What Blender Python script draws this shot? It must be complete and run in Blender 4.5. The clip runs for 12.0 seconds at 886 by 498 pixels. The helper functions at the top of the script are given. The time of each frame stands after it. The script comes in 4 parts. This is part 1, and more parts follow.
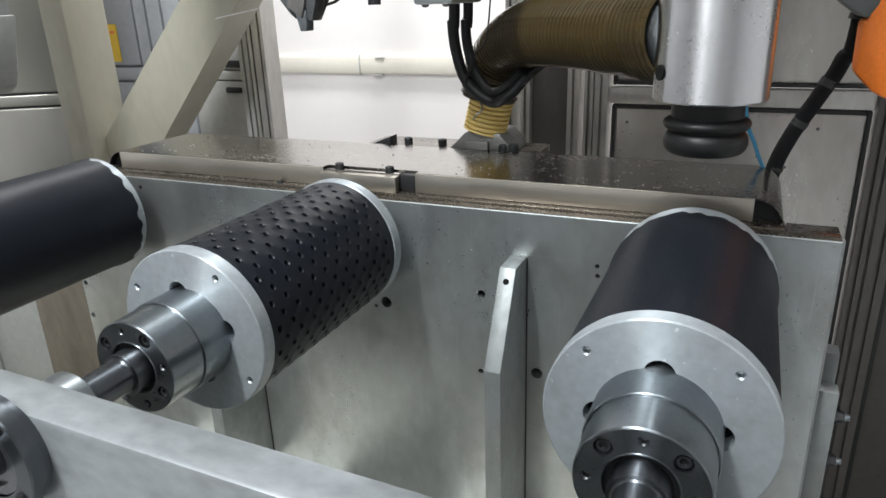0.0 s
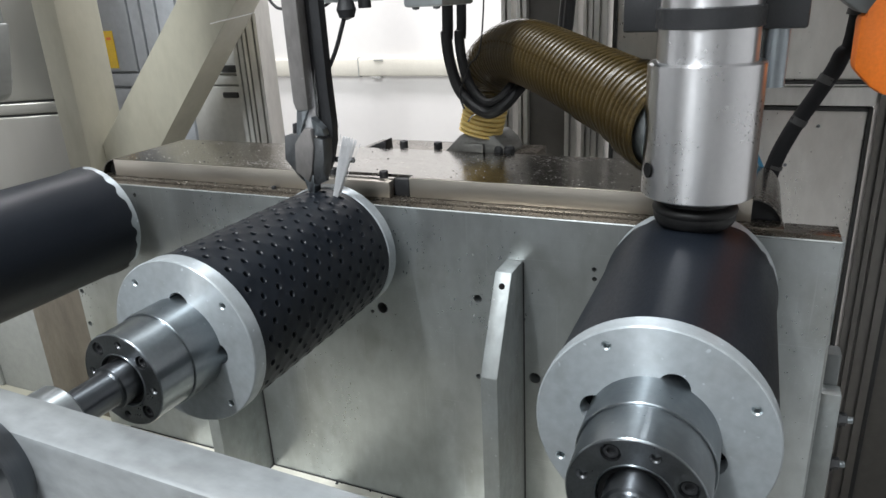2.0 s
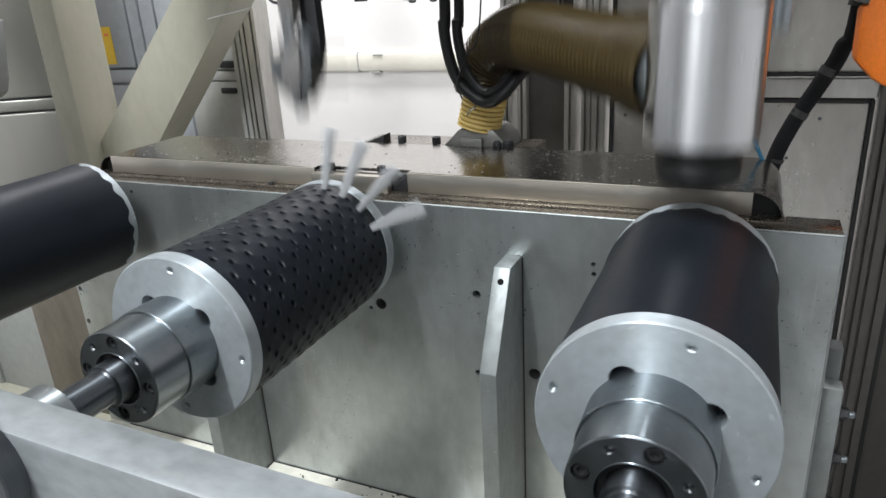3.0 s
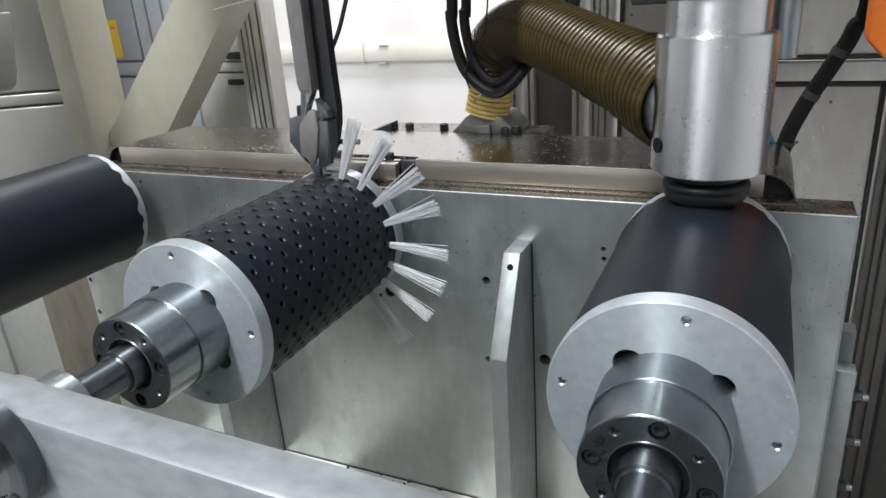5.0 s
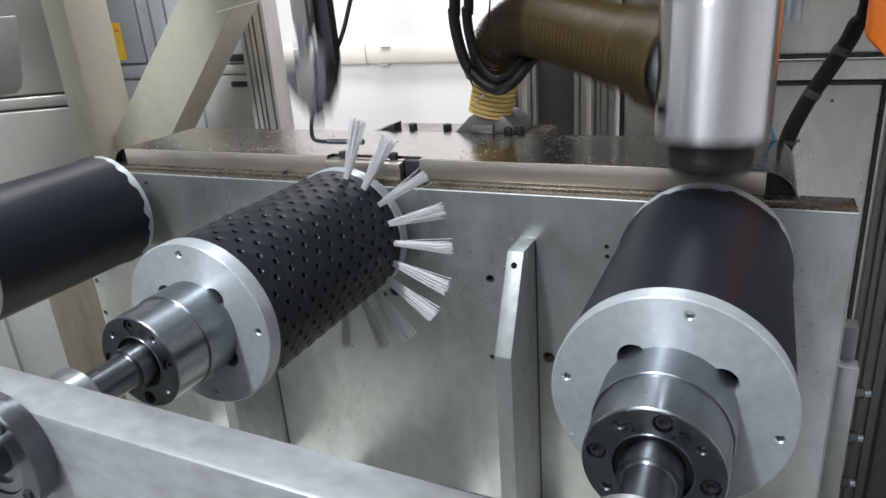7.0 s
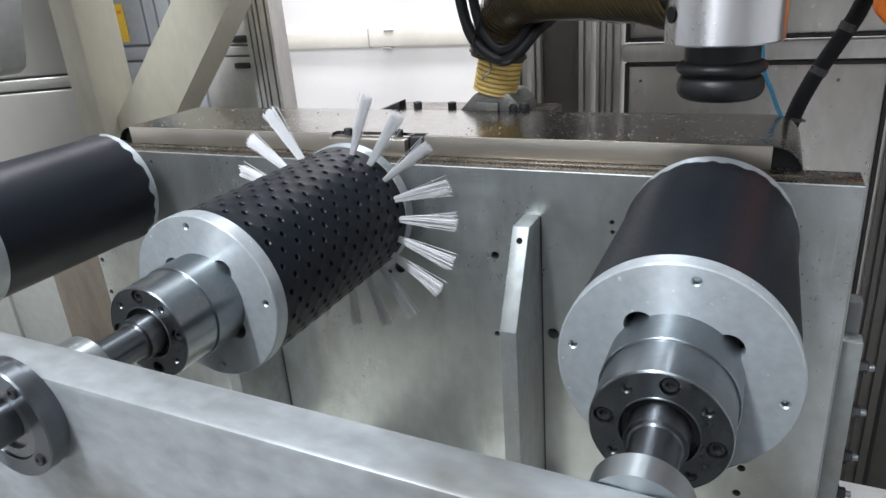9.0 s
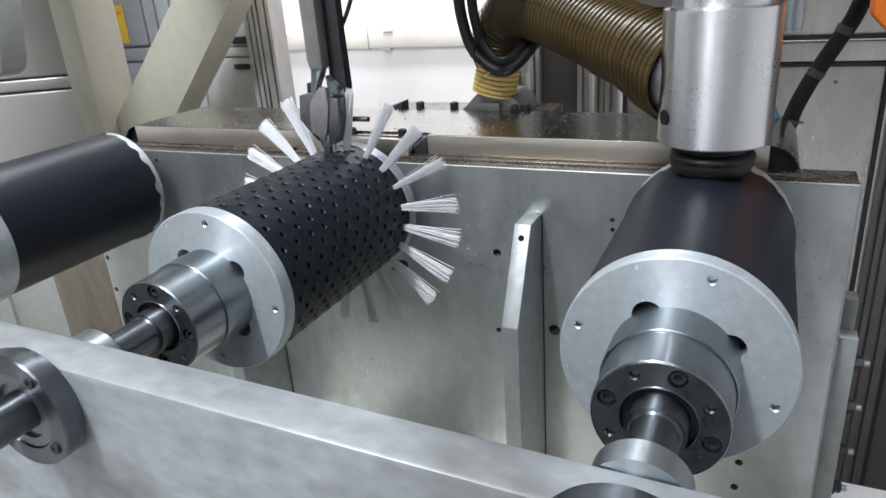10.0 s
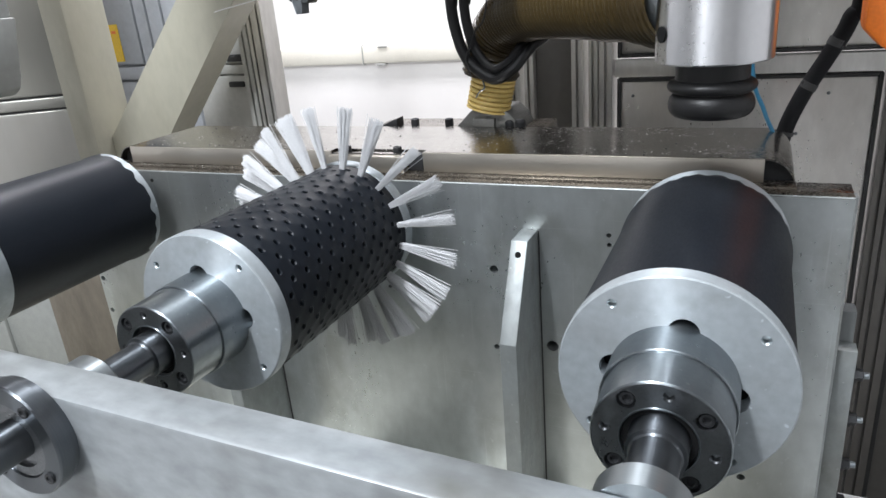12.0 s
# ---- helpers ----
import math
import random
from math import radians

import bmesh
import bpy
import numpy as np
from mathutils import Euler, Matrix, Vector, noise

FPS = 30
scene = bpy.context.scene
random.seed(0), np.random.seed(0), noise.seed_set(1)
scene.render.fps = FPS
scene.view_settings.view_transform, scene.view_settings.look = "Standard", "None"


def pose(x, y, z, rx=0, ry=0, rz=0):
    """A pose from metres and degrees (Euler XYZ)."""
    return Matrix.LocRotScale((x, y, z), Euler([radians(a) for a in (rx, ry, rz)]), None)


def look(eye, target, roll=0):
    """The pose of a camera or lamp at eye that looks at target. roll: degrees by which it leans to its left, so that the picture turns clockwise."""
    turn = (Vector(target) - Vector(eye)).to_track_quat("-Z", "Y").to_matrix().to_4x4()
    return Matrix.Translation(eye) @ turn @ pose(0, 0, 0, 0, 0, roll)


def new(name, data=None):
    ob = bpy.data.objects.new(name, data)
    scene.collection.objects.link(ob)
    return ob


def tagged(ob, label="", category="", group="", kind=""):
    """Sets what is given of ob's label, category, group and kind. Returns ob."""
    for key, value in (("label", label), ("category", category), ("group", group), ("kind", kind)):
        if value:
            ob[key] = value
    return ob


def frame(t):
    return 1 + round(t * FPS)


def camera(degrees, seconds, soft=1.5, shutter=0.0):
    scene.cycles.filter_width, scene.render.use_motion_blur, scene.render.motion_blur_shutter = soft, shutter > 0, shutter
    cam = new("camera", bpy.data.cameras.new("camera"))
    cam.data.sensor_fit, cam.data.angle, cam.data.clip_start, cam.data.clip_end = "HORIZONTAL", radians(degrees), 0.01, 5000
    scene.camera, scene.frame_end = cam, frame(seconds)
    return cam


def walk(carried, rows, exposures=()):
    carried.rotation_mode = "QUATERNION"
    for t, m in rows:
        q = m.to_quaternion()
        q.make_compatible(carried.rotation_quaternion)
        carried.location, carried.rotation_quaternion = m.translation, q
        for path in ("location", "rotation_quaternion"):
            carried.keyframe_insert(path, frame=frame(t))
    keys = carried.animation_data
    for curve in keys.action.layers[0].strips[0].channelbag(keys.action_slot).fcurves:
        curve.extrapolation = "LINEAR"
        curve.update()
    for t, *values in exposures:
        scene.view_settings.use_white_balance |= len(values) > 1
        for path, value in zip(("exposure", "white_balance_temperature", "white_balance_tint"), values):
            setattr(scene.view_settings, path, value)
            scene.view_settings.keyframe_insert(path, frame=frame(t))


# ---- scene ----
cam = camera(65.52, 12.0, 1.5, 0.5)
# seconds, place in metres, yaw, pitch, roll
ROWS = [
    (0.0, -0.0000, -0.0000, 1.5000, 23.577, -20.114, 1.892),
    (0.5, 0.0032, 0.0042, 1.5031, 23.885, -19.854, 1.988),
    (1.0, 0.0055, 0.0125, 1.5002, 23.696, -20.128, 2.432),
    (1.5, 0.0058, 0.0135, 1.4990, 23.633, -20.332, 2.656),
    (2.0, 0.0061, 0.0154, 1.5010, 23.614, -20.060, 2.737),
    (2.5, 0.0066, 0.0185, 1.5002, 23.632, -20.264, 2.746),
    (3.0, 0.0073, 0.0228, 1.4990, 23.630, -20.469, 3.060),
    (3.5, 0.0067, 0.0229, 1.4954, 23.664, -20.692, 3.100),
    (5.5, 0.0045, 0.0175, 1.4901, 24.090, -21.138, 3.873),
    (6.0, 0.0039, 0.0131, 1.4890, 24.088, -21.157, 3.888),
    (6.5, 0.0053, 0.0128, 1.4904, 24.090, -20.939, 4.048),
    (8.5, 0.0059, 0.0094, 1.4829, 24.234, -21.565, 4.087),
    (9.0, 0.0039, 0.0038, 1.4774, 24.270, -21.977, 4.073),
    (9.5, 0.0024, -0.0005, 1.4789, 24.145, -21.667, 3.937),
    (10.0, 0.0056, -0.0000, 1.4787, 24.222, -21.892, 3.956),
    (10.5, 0.0071, 0.0003, 1.4817, 24.210, -21.715, 4.122),
    (11.0, 0.0049, 0.0112, 1.4785, 24.101, -21.688, 4.819),
    (11.5, 0.0030, 0.0100, 1.4821, 23.960, -21.578, 4.994),
    (12.0, 0.0049, 0.0051, 1.4847, 23.719, -20.950, 4.633),
]
walk(cam, [(t, pose(x, y, z, 90 + p, r, w)) for t, x, y, z, w, p, r in ROWS],
     [(0.0, 0.0, 6550, 11), (3.5, 0.05, 6500, 11), (6.0, 0.1, 6450, 12), (9.5, 0.18, 6330, 13), (10.5, 0.29, 6330, 13), (12.0, 0.27, 6380, 13)])

# ---- light: a bright factory hall lit by overhead lamps out of view ----
world = bpy.data.worlds.new("hall_air")
scene.world = world
world.use_nodes = True
world.node_tree.nodes["Background"].inputs[0].default_value = (0.86, 0.93, 1.0, 1)
world.node_tree.nodes["Background"].inputs[1].default_value = 0.25
scene.view_settings.exposure = 0.0


def area_lamp(name, x, y, z, sx, sy, watts, colour=(0.965, 0.965, 1.0), target=None):
    data = bpy.data.lights.new(name, "AREA")
    data.shape, data.size, data.size_y, data.energy, data.color = "RECTANGLE", sx, sy, watts, colour
    ob = new(name, data)
    ob.matrix_world = look((x, y, z), target or (x, y + 0.001, 0))
    return ob


area_lamp("unseen_overhead_lamp", -0.70, -0.55, 3.6, 0.10, 1.5, 92, (0.93, 0.975, 1.0), target=(-0.6, 0.45, 1.1))
# added front fill that brightens the bar, flanges and plate
area_lamp("unseen_overhead_lamp", -0.75, -2.2, 4.0, 2.6, 0.5, 70, (0.91, 0.97, 1.0), target=(-0.4, 0.5, 1.1))
# added lamp behind the machine that keeps the white wall bright
area_lamp("unseen_overhead_lamp", -1.2, 2.3, 4.0, 3.0, 0.4, 150, target=(-1.2, 2.6, 0.8))

# ---- materials ----


def material(name, colour, rough=0.5, metal=0.0, vary=0.12, scale=30.0, grain=400.0, bump=0.05, stretch=(1, 1, 1),
             rough_vary=0.15, dirt=None, dirt_scale=6.0, dirt_amount=0.3, spec=0.5, scratch=0.0, turned_about="", mottle=0.07, nick=0.0, smear=0.0):
    """A surface with stains at a coarse scale, grain at a fine one, and dirt in patches."""
    m = bpy.data.materials.new(name)
    m.use_nodes = True
    nt = m.node_tree
    n, li = nt.nodes, nt.links
    b = n["Principled BSDF"]
    co = n.new("ShaderNodeTexCoord")
    mp = n.new("ShaderNodeMapping")
    mp.inputs["Scale"].default_value = stretch
    li.new(co.outputs["Object"], mp.inputs[0])

    def noise_at(s, detail=4):
        t = n.new("ShaderNodeTexNoise")
        t.inputs["Scale"].default_value, t.inputs["Detail"].default_value = s, detail
        li.new(mp.outputs[0], t.inputs["Vector"])
        return t

    coarse, fine = noise_at(scale), noise_at(grain, 2)
    mix = n.new("ShaderNodeMix")
    mix.data_type = "RGBA"
    mix.inputs[6].default_value = (*[c * (1 - vary) for c in colour], 1)
    mix.inputs[7].default_value = (*[min(1, c * (1 + vary)) for c in colour], 1)
    li.new(coarse.outputs[0], mix.inputs[0])
    speck = noise_at(scale * 7 + 20, 5)
    level = n.new("ShaderNodeMapRange")
    level.inputs[1].default_value, level.inputs[2].default_value = 0.3, 0.7
    level.inputs[3].default_value, level.inputs[4].default_value = 1 - mottle, 1 + mottle
    li.new(speck.outputs[0], level.inputs[0])
    mult = n.new("ShaderNodeVectorMath")
    mult.operation = "SCALE"
    li.new(mix.outputs[2], mult.inputs[0])
    li.new(level.outputs[0], mult.inputs["Scale"])
    out = mult.outputs[0]
    if dirt:
        patch = noise_at(dirt_scale, 3)
        ramp = n.new("ShaderNodeMapRange")
        ramp.inputs[1].default_value, ramp.inputs[2].default_value = 0.5, 0.75
        ramp.inputs[4].default_value = dirt_amount
        li.new(patch.outputs[0], ramp.inputs[0])
        second = n.new("ShaderNodeMix")
        second.data_type = "RGBA"
        second.inputs[7].default_value = (*dirt, 1)
        li.new(ramp.outputs[0], second.inputs[0])
        li.new(out, second.inputs[6])
        out = second.outputs[2]
    if smear:
        patch = noise_at(dirt_scale * 2.3 + 1.7, 8)
        blot = n.new("ShaderNodeMapRange")
        blot.inputs[1].default_value, blot.inputs[2].default_value, blot.inputs[4].default_value = 0.56, 0.70, smear
        li.new(patch.outputs[0], blot.inputs[0])
        third = n.new("ShaderNodeMix")
        third.data_type = "RGBA"
        third.inputs[7].default_value = (*[c * f for c, f in zip(colour, (0.50, 0.46, 0.40))], 1)
        li.new(blot.outputs[0], third.inputs[0])
        li.new(out, third.inputs[6])
        out = third.outputs[2]
    if nick:
        dots = n.new("ShaderNodeTexNoise")
        dots.inputs["Scale"].default_value, dots.inputs["Detail"].default_value = 150.0, 1
        li.new(co.outputs["Object"], dots.inputs["Vector"])
        dent = n.new("ShaderNodeMapRange")
        dent.inputs[1].default_value, dent.inputs[2].default_value, dent.inputs[4].default_value = 0.72, 0.78, nick
        li.new(dots.outputs[0], dent.inputs[0])
        pale = n.new("ShaderNodeMix")
        pale.data_type = "RGBA"
        pale.inputs[7].default_value = (*[min(1, c * 1.5 + 0.08) for c in colour], 1)
        li.new(dent.outputs[0], pale.inputs[0])
        li.new(out, pale.inputs[6])
        out = pale.outputs[2]
    if scratch:
        for turn, s in ((35, (420, 7, 420)), (-50, (300, 420, 6)), (12, (6, 300, 500))):
            m2 = n.new("ShaderNodeMapping")
            m2.inputs["Rotation"].default_value = (radians(turn), radians(turn * 0.7), radians(turn))
            m2.inputs["Scale"].default_value = s
            li.new(co.outputs["Object"], m2.inputs[0])
            t = n.new("ShaderNodeTexNoise")
            t.inputs["Scale"].default_value, t.inputs["Detail"].default_value = 1.0, 1
            li.new(m2.outputs[0], t.inputs["Vector"])
            cut = n.new("ShaderNodeMapRange")
            cut.inputs[1].default_value, cut.inputs[2].default_value, cut.inputs[4].default_value = 0.68, 0.76, scratch
            li.new(t.outputs[0], cut.inputs[0])
            lighter = n.new("ShaderNodeMix")
            lighter.data_type = "RGBA"
            lighter.inputs[7].default_value = (*[min(1, c * 1.35 + 0.05) for c in colour], 1)
            li.new(cut.outputs[0], lighter.inputs[0])
            li.new(out, lighter.inputs[6])
            out = lighter.outputs[2]
    li.new(out, b.inputs["Base Color"])
    rr = n.new("ShaderNodeMapRange")
    rr.inputs[1].default_value, rr.inputs[2].default_value = 0.3, 0.7
    rr.inputs[3].default_value, rr.inputs[4].default_value = max(0.02, rough - rough_vary), min(1, rough + rough_vary)
    both = n.new("ShaderNodeMath")
    both.operation = "ADD"
    half = n.new("ShaderNodeMath")
    half.operation = "MULTIPLY"
    half.inputs[1].default_value = 0.5
    li.new(coarse.outputs[0], both.inputs[0])
    li.new(fine.outputs[0], both.inputs[1])
    li.new(both.outputs[0], half.inputs[0])
    li.new(half.outputs[0], rr.inputs[0])
    li.new(rr.outputs[0], b.inputs["Roughness"])
    b.inputs["Metallic"].default_value = metal
    b.inputs["Specular IOR Level"].default_value = spec
    if turned_about:
        b.inputs["Anisotropic"].default_value = 0.88
        b.inputs["Anisotropic Rotation"].default_value = 0.25
        tg = n.new("ShaderNodeTangent")
        tg.direction_type, tg.axis = "RADIAL", turned_about
        li.new(tg.outputs[0], b.inputs["Tangent"])
    bp = n.new("ShaderNodeBump")
    bp.inputs["Strength"].default_value, bp.inputs["Distance"].default_value = bump, 0.002
    li.new(fine.outputs[0], bp.inputs["Height"])
    li.new(bp.outputs[0], b.inputs["Normal"])
    return m


ALUMINIUM = material("milled_aluminium", (0.55, 0.60, 0.62), 0.42, 1, 0.1, 12, 260, 0.04, (1, 1, 1), 0.1, (0.4, 0.4, 0.4), 5, 0.4)
PLATE = material("scuffed_aluminium_plate", (0.50, 0.53, 0.535), 0.31, 0.84, 0.16, 5, 220, 0.03, (1, 1, 0.6), 0.05, (0.30, 0.30, 0.28), 4.0, 0.75, scratch=0.16, mottle=0.08, nick=0.15, smear=0.5)
BAR = material("greyed_aluminium_bar", (0.36, 0.385, 0.40), 0.34, 0.55, 0.18, 9, 18, 0.0, (0.6, 1, 1), 0.06, (0.13, 0.125, 0.105), 11, 0.85, 0.3, mottle=0.12)
TURNED = material("turned_aluminium", (0.64, 0.645, 0.66), 0.29, 1, 0.03, 20, 300, 0.0003, (1, 1, 1), 0.03, turned_about="Z", mottle=0.02)
STEEL = material("turned_steel", (0.275, 0.305, 0.325), 0.30, 1, 0.05, 25, 300, 0.0005, (1, 1, 1), 0.03, turned_about="Y", mottle=0.05, nick=0.3, smear=0.2)
DARK_STEEL = material("dark_turned_steel", (0.20, 0.21, 0.22), 0.38, 1, 0.08, 60, 500, 0.01)
BLACK_STEEL = material("blackened_steel", (0.02, 0.021, 0.023), 0.5, 0.2, 0.2, 40, 400, 0.1)
PLASTIC = material("black_plastic_tube", (0.0065, 0.009, 0.0135), 0.42, 0, 0.25, 25, 500, 0.04, (1, 0.3, 1), 0.06, (0.02, 0.021, 0.023), 7, 0.35, 0.30)
RUBBER = material("black_rubber", (0.009, 0.009, 0.0095), 0.45, 0, 0.2, 40, 600, 0.1, spec=0.35)
HOLE = material("bore_shadow", (0.012, 0.012, 0.012), 0.8, 0, 0.2, spec=0.05)
# base colour carries the dark reflections on the cover's top
COVER = material("oily_dimmed_stainless", (0.30, 0.285, 0.265), 0.22, 1, 0.15, 9, 300, 0.05, (0.6, 1, 1), 0.12, (0.2, 0.18, 0.15), 8, 0.4)
CREAM = material("cream_machine_paint", (0.41, 0.395, 0.32), 0.42, 0, 0.06, 6, 260, 0.012, (1, 1, 0.5), 0.08, (0.34, 0.31, 0.24), 3, 0.45, mottle=0.04, smear=0.25)
GREY_PAINT = material("grey_cabinet_paint", (0.40, 0.40, 0.38), 0.45, 0.1, 0.08, 5, 240, 0.05, (1, 1, 1), 0.1, (0.27, 0.26, 0.23), 3, 0.4)
SHEET = material("grey_sheet_metal", (0.56, 0.545, 0.515), 0.34, 0.75, 0.12, 4, 200, 0.05, (1, 1, 0.4), 0.14, (0.33, 0.30, 0.26), 4, 0.6, nick=0.2, smear=0.25)
PROFILE = material("anodised_profile", (0.58, 0.57, 0.545), 0.42, 0.8, 0.08, 8, 300, 0.04, (1, 1, 0.3), 0.12, (0.2, 0.19, 0.17), 5, 0.5, smear=0.3)
GASKET = material("black_gasket", (0.03, 0.03, 0.03), 0.6, 0, 0.2)
WALL = material("white_hall_wall", (0.82, 0.80, 0.775), 0.7, 0, 0.01, 2, 90, 0.03, mottle=0.008)
DUCT = material("cream_cable_duct", (0.74, 0.71, 0.62), 0.5, 0, 0.05)
FLOOR = material("grey_hall_floor", (0.42, 0.42, 0.41), 0.5, 0, 0.1, 2, 60, 0.1)
HOSE = material("oily_brown_hose", (0.042, 0.028, 0.008), 0.33, 0, 0.5, 14, 300, 0.08, (1, 1, 1), 0.12, (0.012, 0.010, 0.008), 11, 0.85, spec=0.4, mottle=0.25, smear=0.6)
YELLOW_HOSE = material("yellow_hose", (0.70, 0.52, 0.17), 0.42, 0, 0.12, 30, 300, 0.08, (1, 1, 1), 0.1, (0.34, 0.23, 0.08), 16, 0.5)
ORANGE = material("orange_paint", (0.85, 0.20, 0.02), 0.4, 0, 0.06)
YELLOW = material("yellow_sticker", (0.85, 0.55, 0.02), 0.5, 0, 0.05)
BLUE = material("blue_air_tube", (0.02, 0.16, 0.28), 0.35, 0, 0.1)
BRISTLE = material("white_nylon_bristle", (0.80, 0.81, 0.825), 0.45, 0, 0.06, 60, 500, 0.02)
BRISTLE.node_tree.nodes["Principled BSDF"].inputs["Alpha"].default_value = 0.56
HALL = material("pale_bounce_paint", (0.80, 0.80, 0.80), 0.7, 0, 0.03, 2, 90, 0.1)
FACED = material("faced_aluminium", (0.42, 0.46, 0.485), 0.45, 0.45, 0.06, 14, 500, 0.03, (1, 1, 1), 0.06, (0.32, 0.32, 0.32), 14, 0.45, turned_about="Y", mottle=0.08, nick=0.6, smear=0.18)
PALE = material("pale_cover_paint", (0.60, 0.585, 0.54), 0.34, 0.2, 0.05, 4, 260, 0.008, (1, 1, 1), 0.08, (0.42, 0.39, 0.33), 3, 0.4)
SIDE_SHEET = material("brushed_side_sheet", (0.48, 0.47, 0.435), 0.30, 0.8, 0.08, 3, 60, 0.0, (1, 1, 0.2), 0.0, (0.40, 0.37, 0.31), 3, 0.6, mottle=0.02)
BLUE_GREY = material("blue_grey_paint", (0.36, 0.38, 0.41), 0.45, 0, 0.05, 4, 260, 0.04)
HOUSING = material("grey_housing_paint", (0.27, 0.28, 0.27), 0.45, 0, 0.06, 4, 260, 0.04)
DARK_GREY = material("dark_grey_paint", (0.14, 0.15, 0.15), 0.5, 0, 0.08, 6, 260, 0.04)
DARK_PANEL = material("dark_grey_panel", (0.125, 0.118, 0.108), 0.45, 0.2, 0.1, 4, 220, 0.05, (1, 1, 1), 0.1, (0.09, 0.085, 0.08), 3, 0.5)
# same sheet as the cover, lighter to paint in its front reflections
LIP = material("lit_cover_lip", (0.50, 0.465, 0.41), 0.34, 0.9, 0.06, 6, 300, 0.005, (0.4, 1, 1), 0.05, mottle=0.02, smear=0.2)
OILY = material("oily_dark_steel", (0.16, 0.14, 0.115), 0.28, 0.8, 0.3, 25, 300, 0.1, (1, 1, 1), 0.12, (0.06, 0.05, 0.04), 12, 0.6)
CLAMP = material("cast_grey_clamp", (0.20, 0.20, 0.19), 0.4, 0.6, 0.2, 30, 300, 0.1)
SPIRAL = material("black_spiral_wrap", (0.009, 0.009, 0.010), 0.65, 0, 0.3, 50, 500, 0.1, spec=0.15)
TOOL = material("worn_tool_steel", (0.24, 0.23, 0.225), 0.45, 0.6, 0.15, 20, 300, 0.03, (1, 1, 0.4), 0.1, (0.12, 0.11, 0.10), 12, 0.6, mottle=0.1, nick=0.3, smear=0.4)
SHAFT = material("ground_shaft_steel", (0.13, 0.142, 0.155), 0.34, 1, 0.05, 25, 300, 0.002, (0.03, 8, 0.03), 0.02, turned_about="Y", mottle=0.06)
BUSH = material("turned_bush", (0.38, 0.41, 0.425), 0.36, 1, 0.04, 25, 300, 0.002, (0.03, 8, 0.03), 0.02, turned_about="Y", mottle=0.04)
TRAY = material("dirty_cream_tray", (0.72, 0.70, 0.61), 0.5, 0, 0.12, 6, 260, 0.02, (1, 1, 1), 0.1, (0.34, 0.30, 0.23), 5, 0.5, mottle=0.08)
RIB_GREY = material("rib_aluminium", (0.28, 0.30, 0.30), 0.50, 0.6, 0.16, 8, 240, 0.04, (1, 1, 0.6), 0.12, (0.24, 0.235, 0.21), 8, 0.7, mottle=0.1, nick=0.4, smear=0.4)
STAINED = material("stained_brown_panel", (0.13, 0.112, 0.088), 0.55, 0.1, 0.25, 7, 240, 0.03, (1, 1, 0.4), 0.1, (0.06, 0.05, 0.037), 8, 0.7, mottle=0.12, smear=0.4)
PAPER = material("white_card", (0.8, 0.8, 0.8), 0.7, 0, 0.03)

# ---- mesh helpers ----


def finish(bm, angle=24):
    bmesh.ops.recalc_face_normals(bm, faces=bm.faces)
    for f in bm.faces:
        f.smooth = True
    for e in bm.edges:
        e.smooth = len(e.link_faces) == 2 and e.calc_face_angle(0) < radians(angle)


def part(name, bm, mat, parent=None, label="", at=None):
    finish(bm)
    me = bpy.data.meshes.new(name)
    bm.to_mesh(me)
    bm.free()
    me.materials.append(mat)
    ob = new(name, me)
    if parent:
        ob.parent = parent
    if at:
        ob.matrix_basis = at
    if label:
        ob["label"] = label
    return ob


def empty(name, label, category, x=0, y=0, z=0, group="", kind=""):
    ob = new(name)
    ob.empty_display_size = 0.02
    ob.location = (x, y, z)
    return tagged(ob, label, category, group, kind)


def box(x0, x1, y0, y1, z0, z1, bevel=0.002, bm=None):
    bm = bm or bmesh.new()
    made = bmesh.ops.create_cube(bm, size=1, matrix=Matrix.Translation(((x0 + x1) / 2, (y0 + y1) / 2, (z0 + z1) / 2)) @ Matrix.Diagonal((x1 - x0, y1 - y0, z1 - z0, 1)))
    if bevel:
        edges = {e for v in made["verts"] for e in v.link_edges}
        bmesh.ops.bevel(bm, geom=list(edges), offset=bevel, segments=2, profile=0.5, affect="EDGES")
    return bm


def prism(points, y0, y1, bevel=0.0, axis="y"):
    """A solid from an outline: (x, z) pushed along y, or (y, z) pushed along x."""
    bm = bmesh.new()
    put = (lambda a, d, b: (a, d, b)) if axis == "y" else (lambda a, d, b: (d, a, b))
    a = [bm.verts.new(put(p, y0, q)) for p, q in points]
    b = [bm.verts.new(put(p, y1, q)) for p, q in points]
    bm.faces.new(a), bm.faces.new(b)
    for i in range(len(a)):
        j = (i + 1) % len(a)
        bm.faces.new((a[i], a[j], b[j], b[i]))
    if bevel:
        bmesh.ops.bevel(bm, geom=list(bm.edges), offset=bevel, segments=2, profile=0.5, affect="EDGES")
    return bm


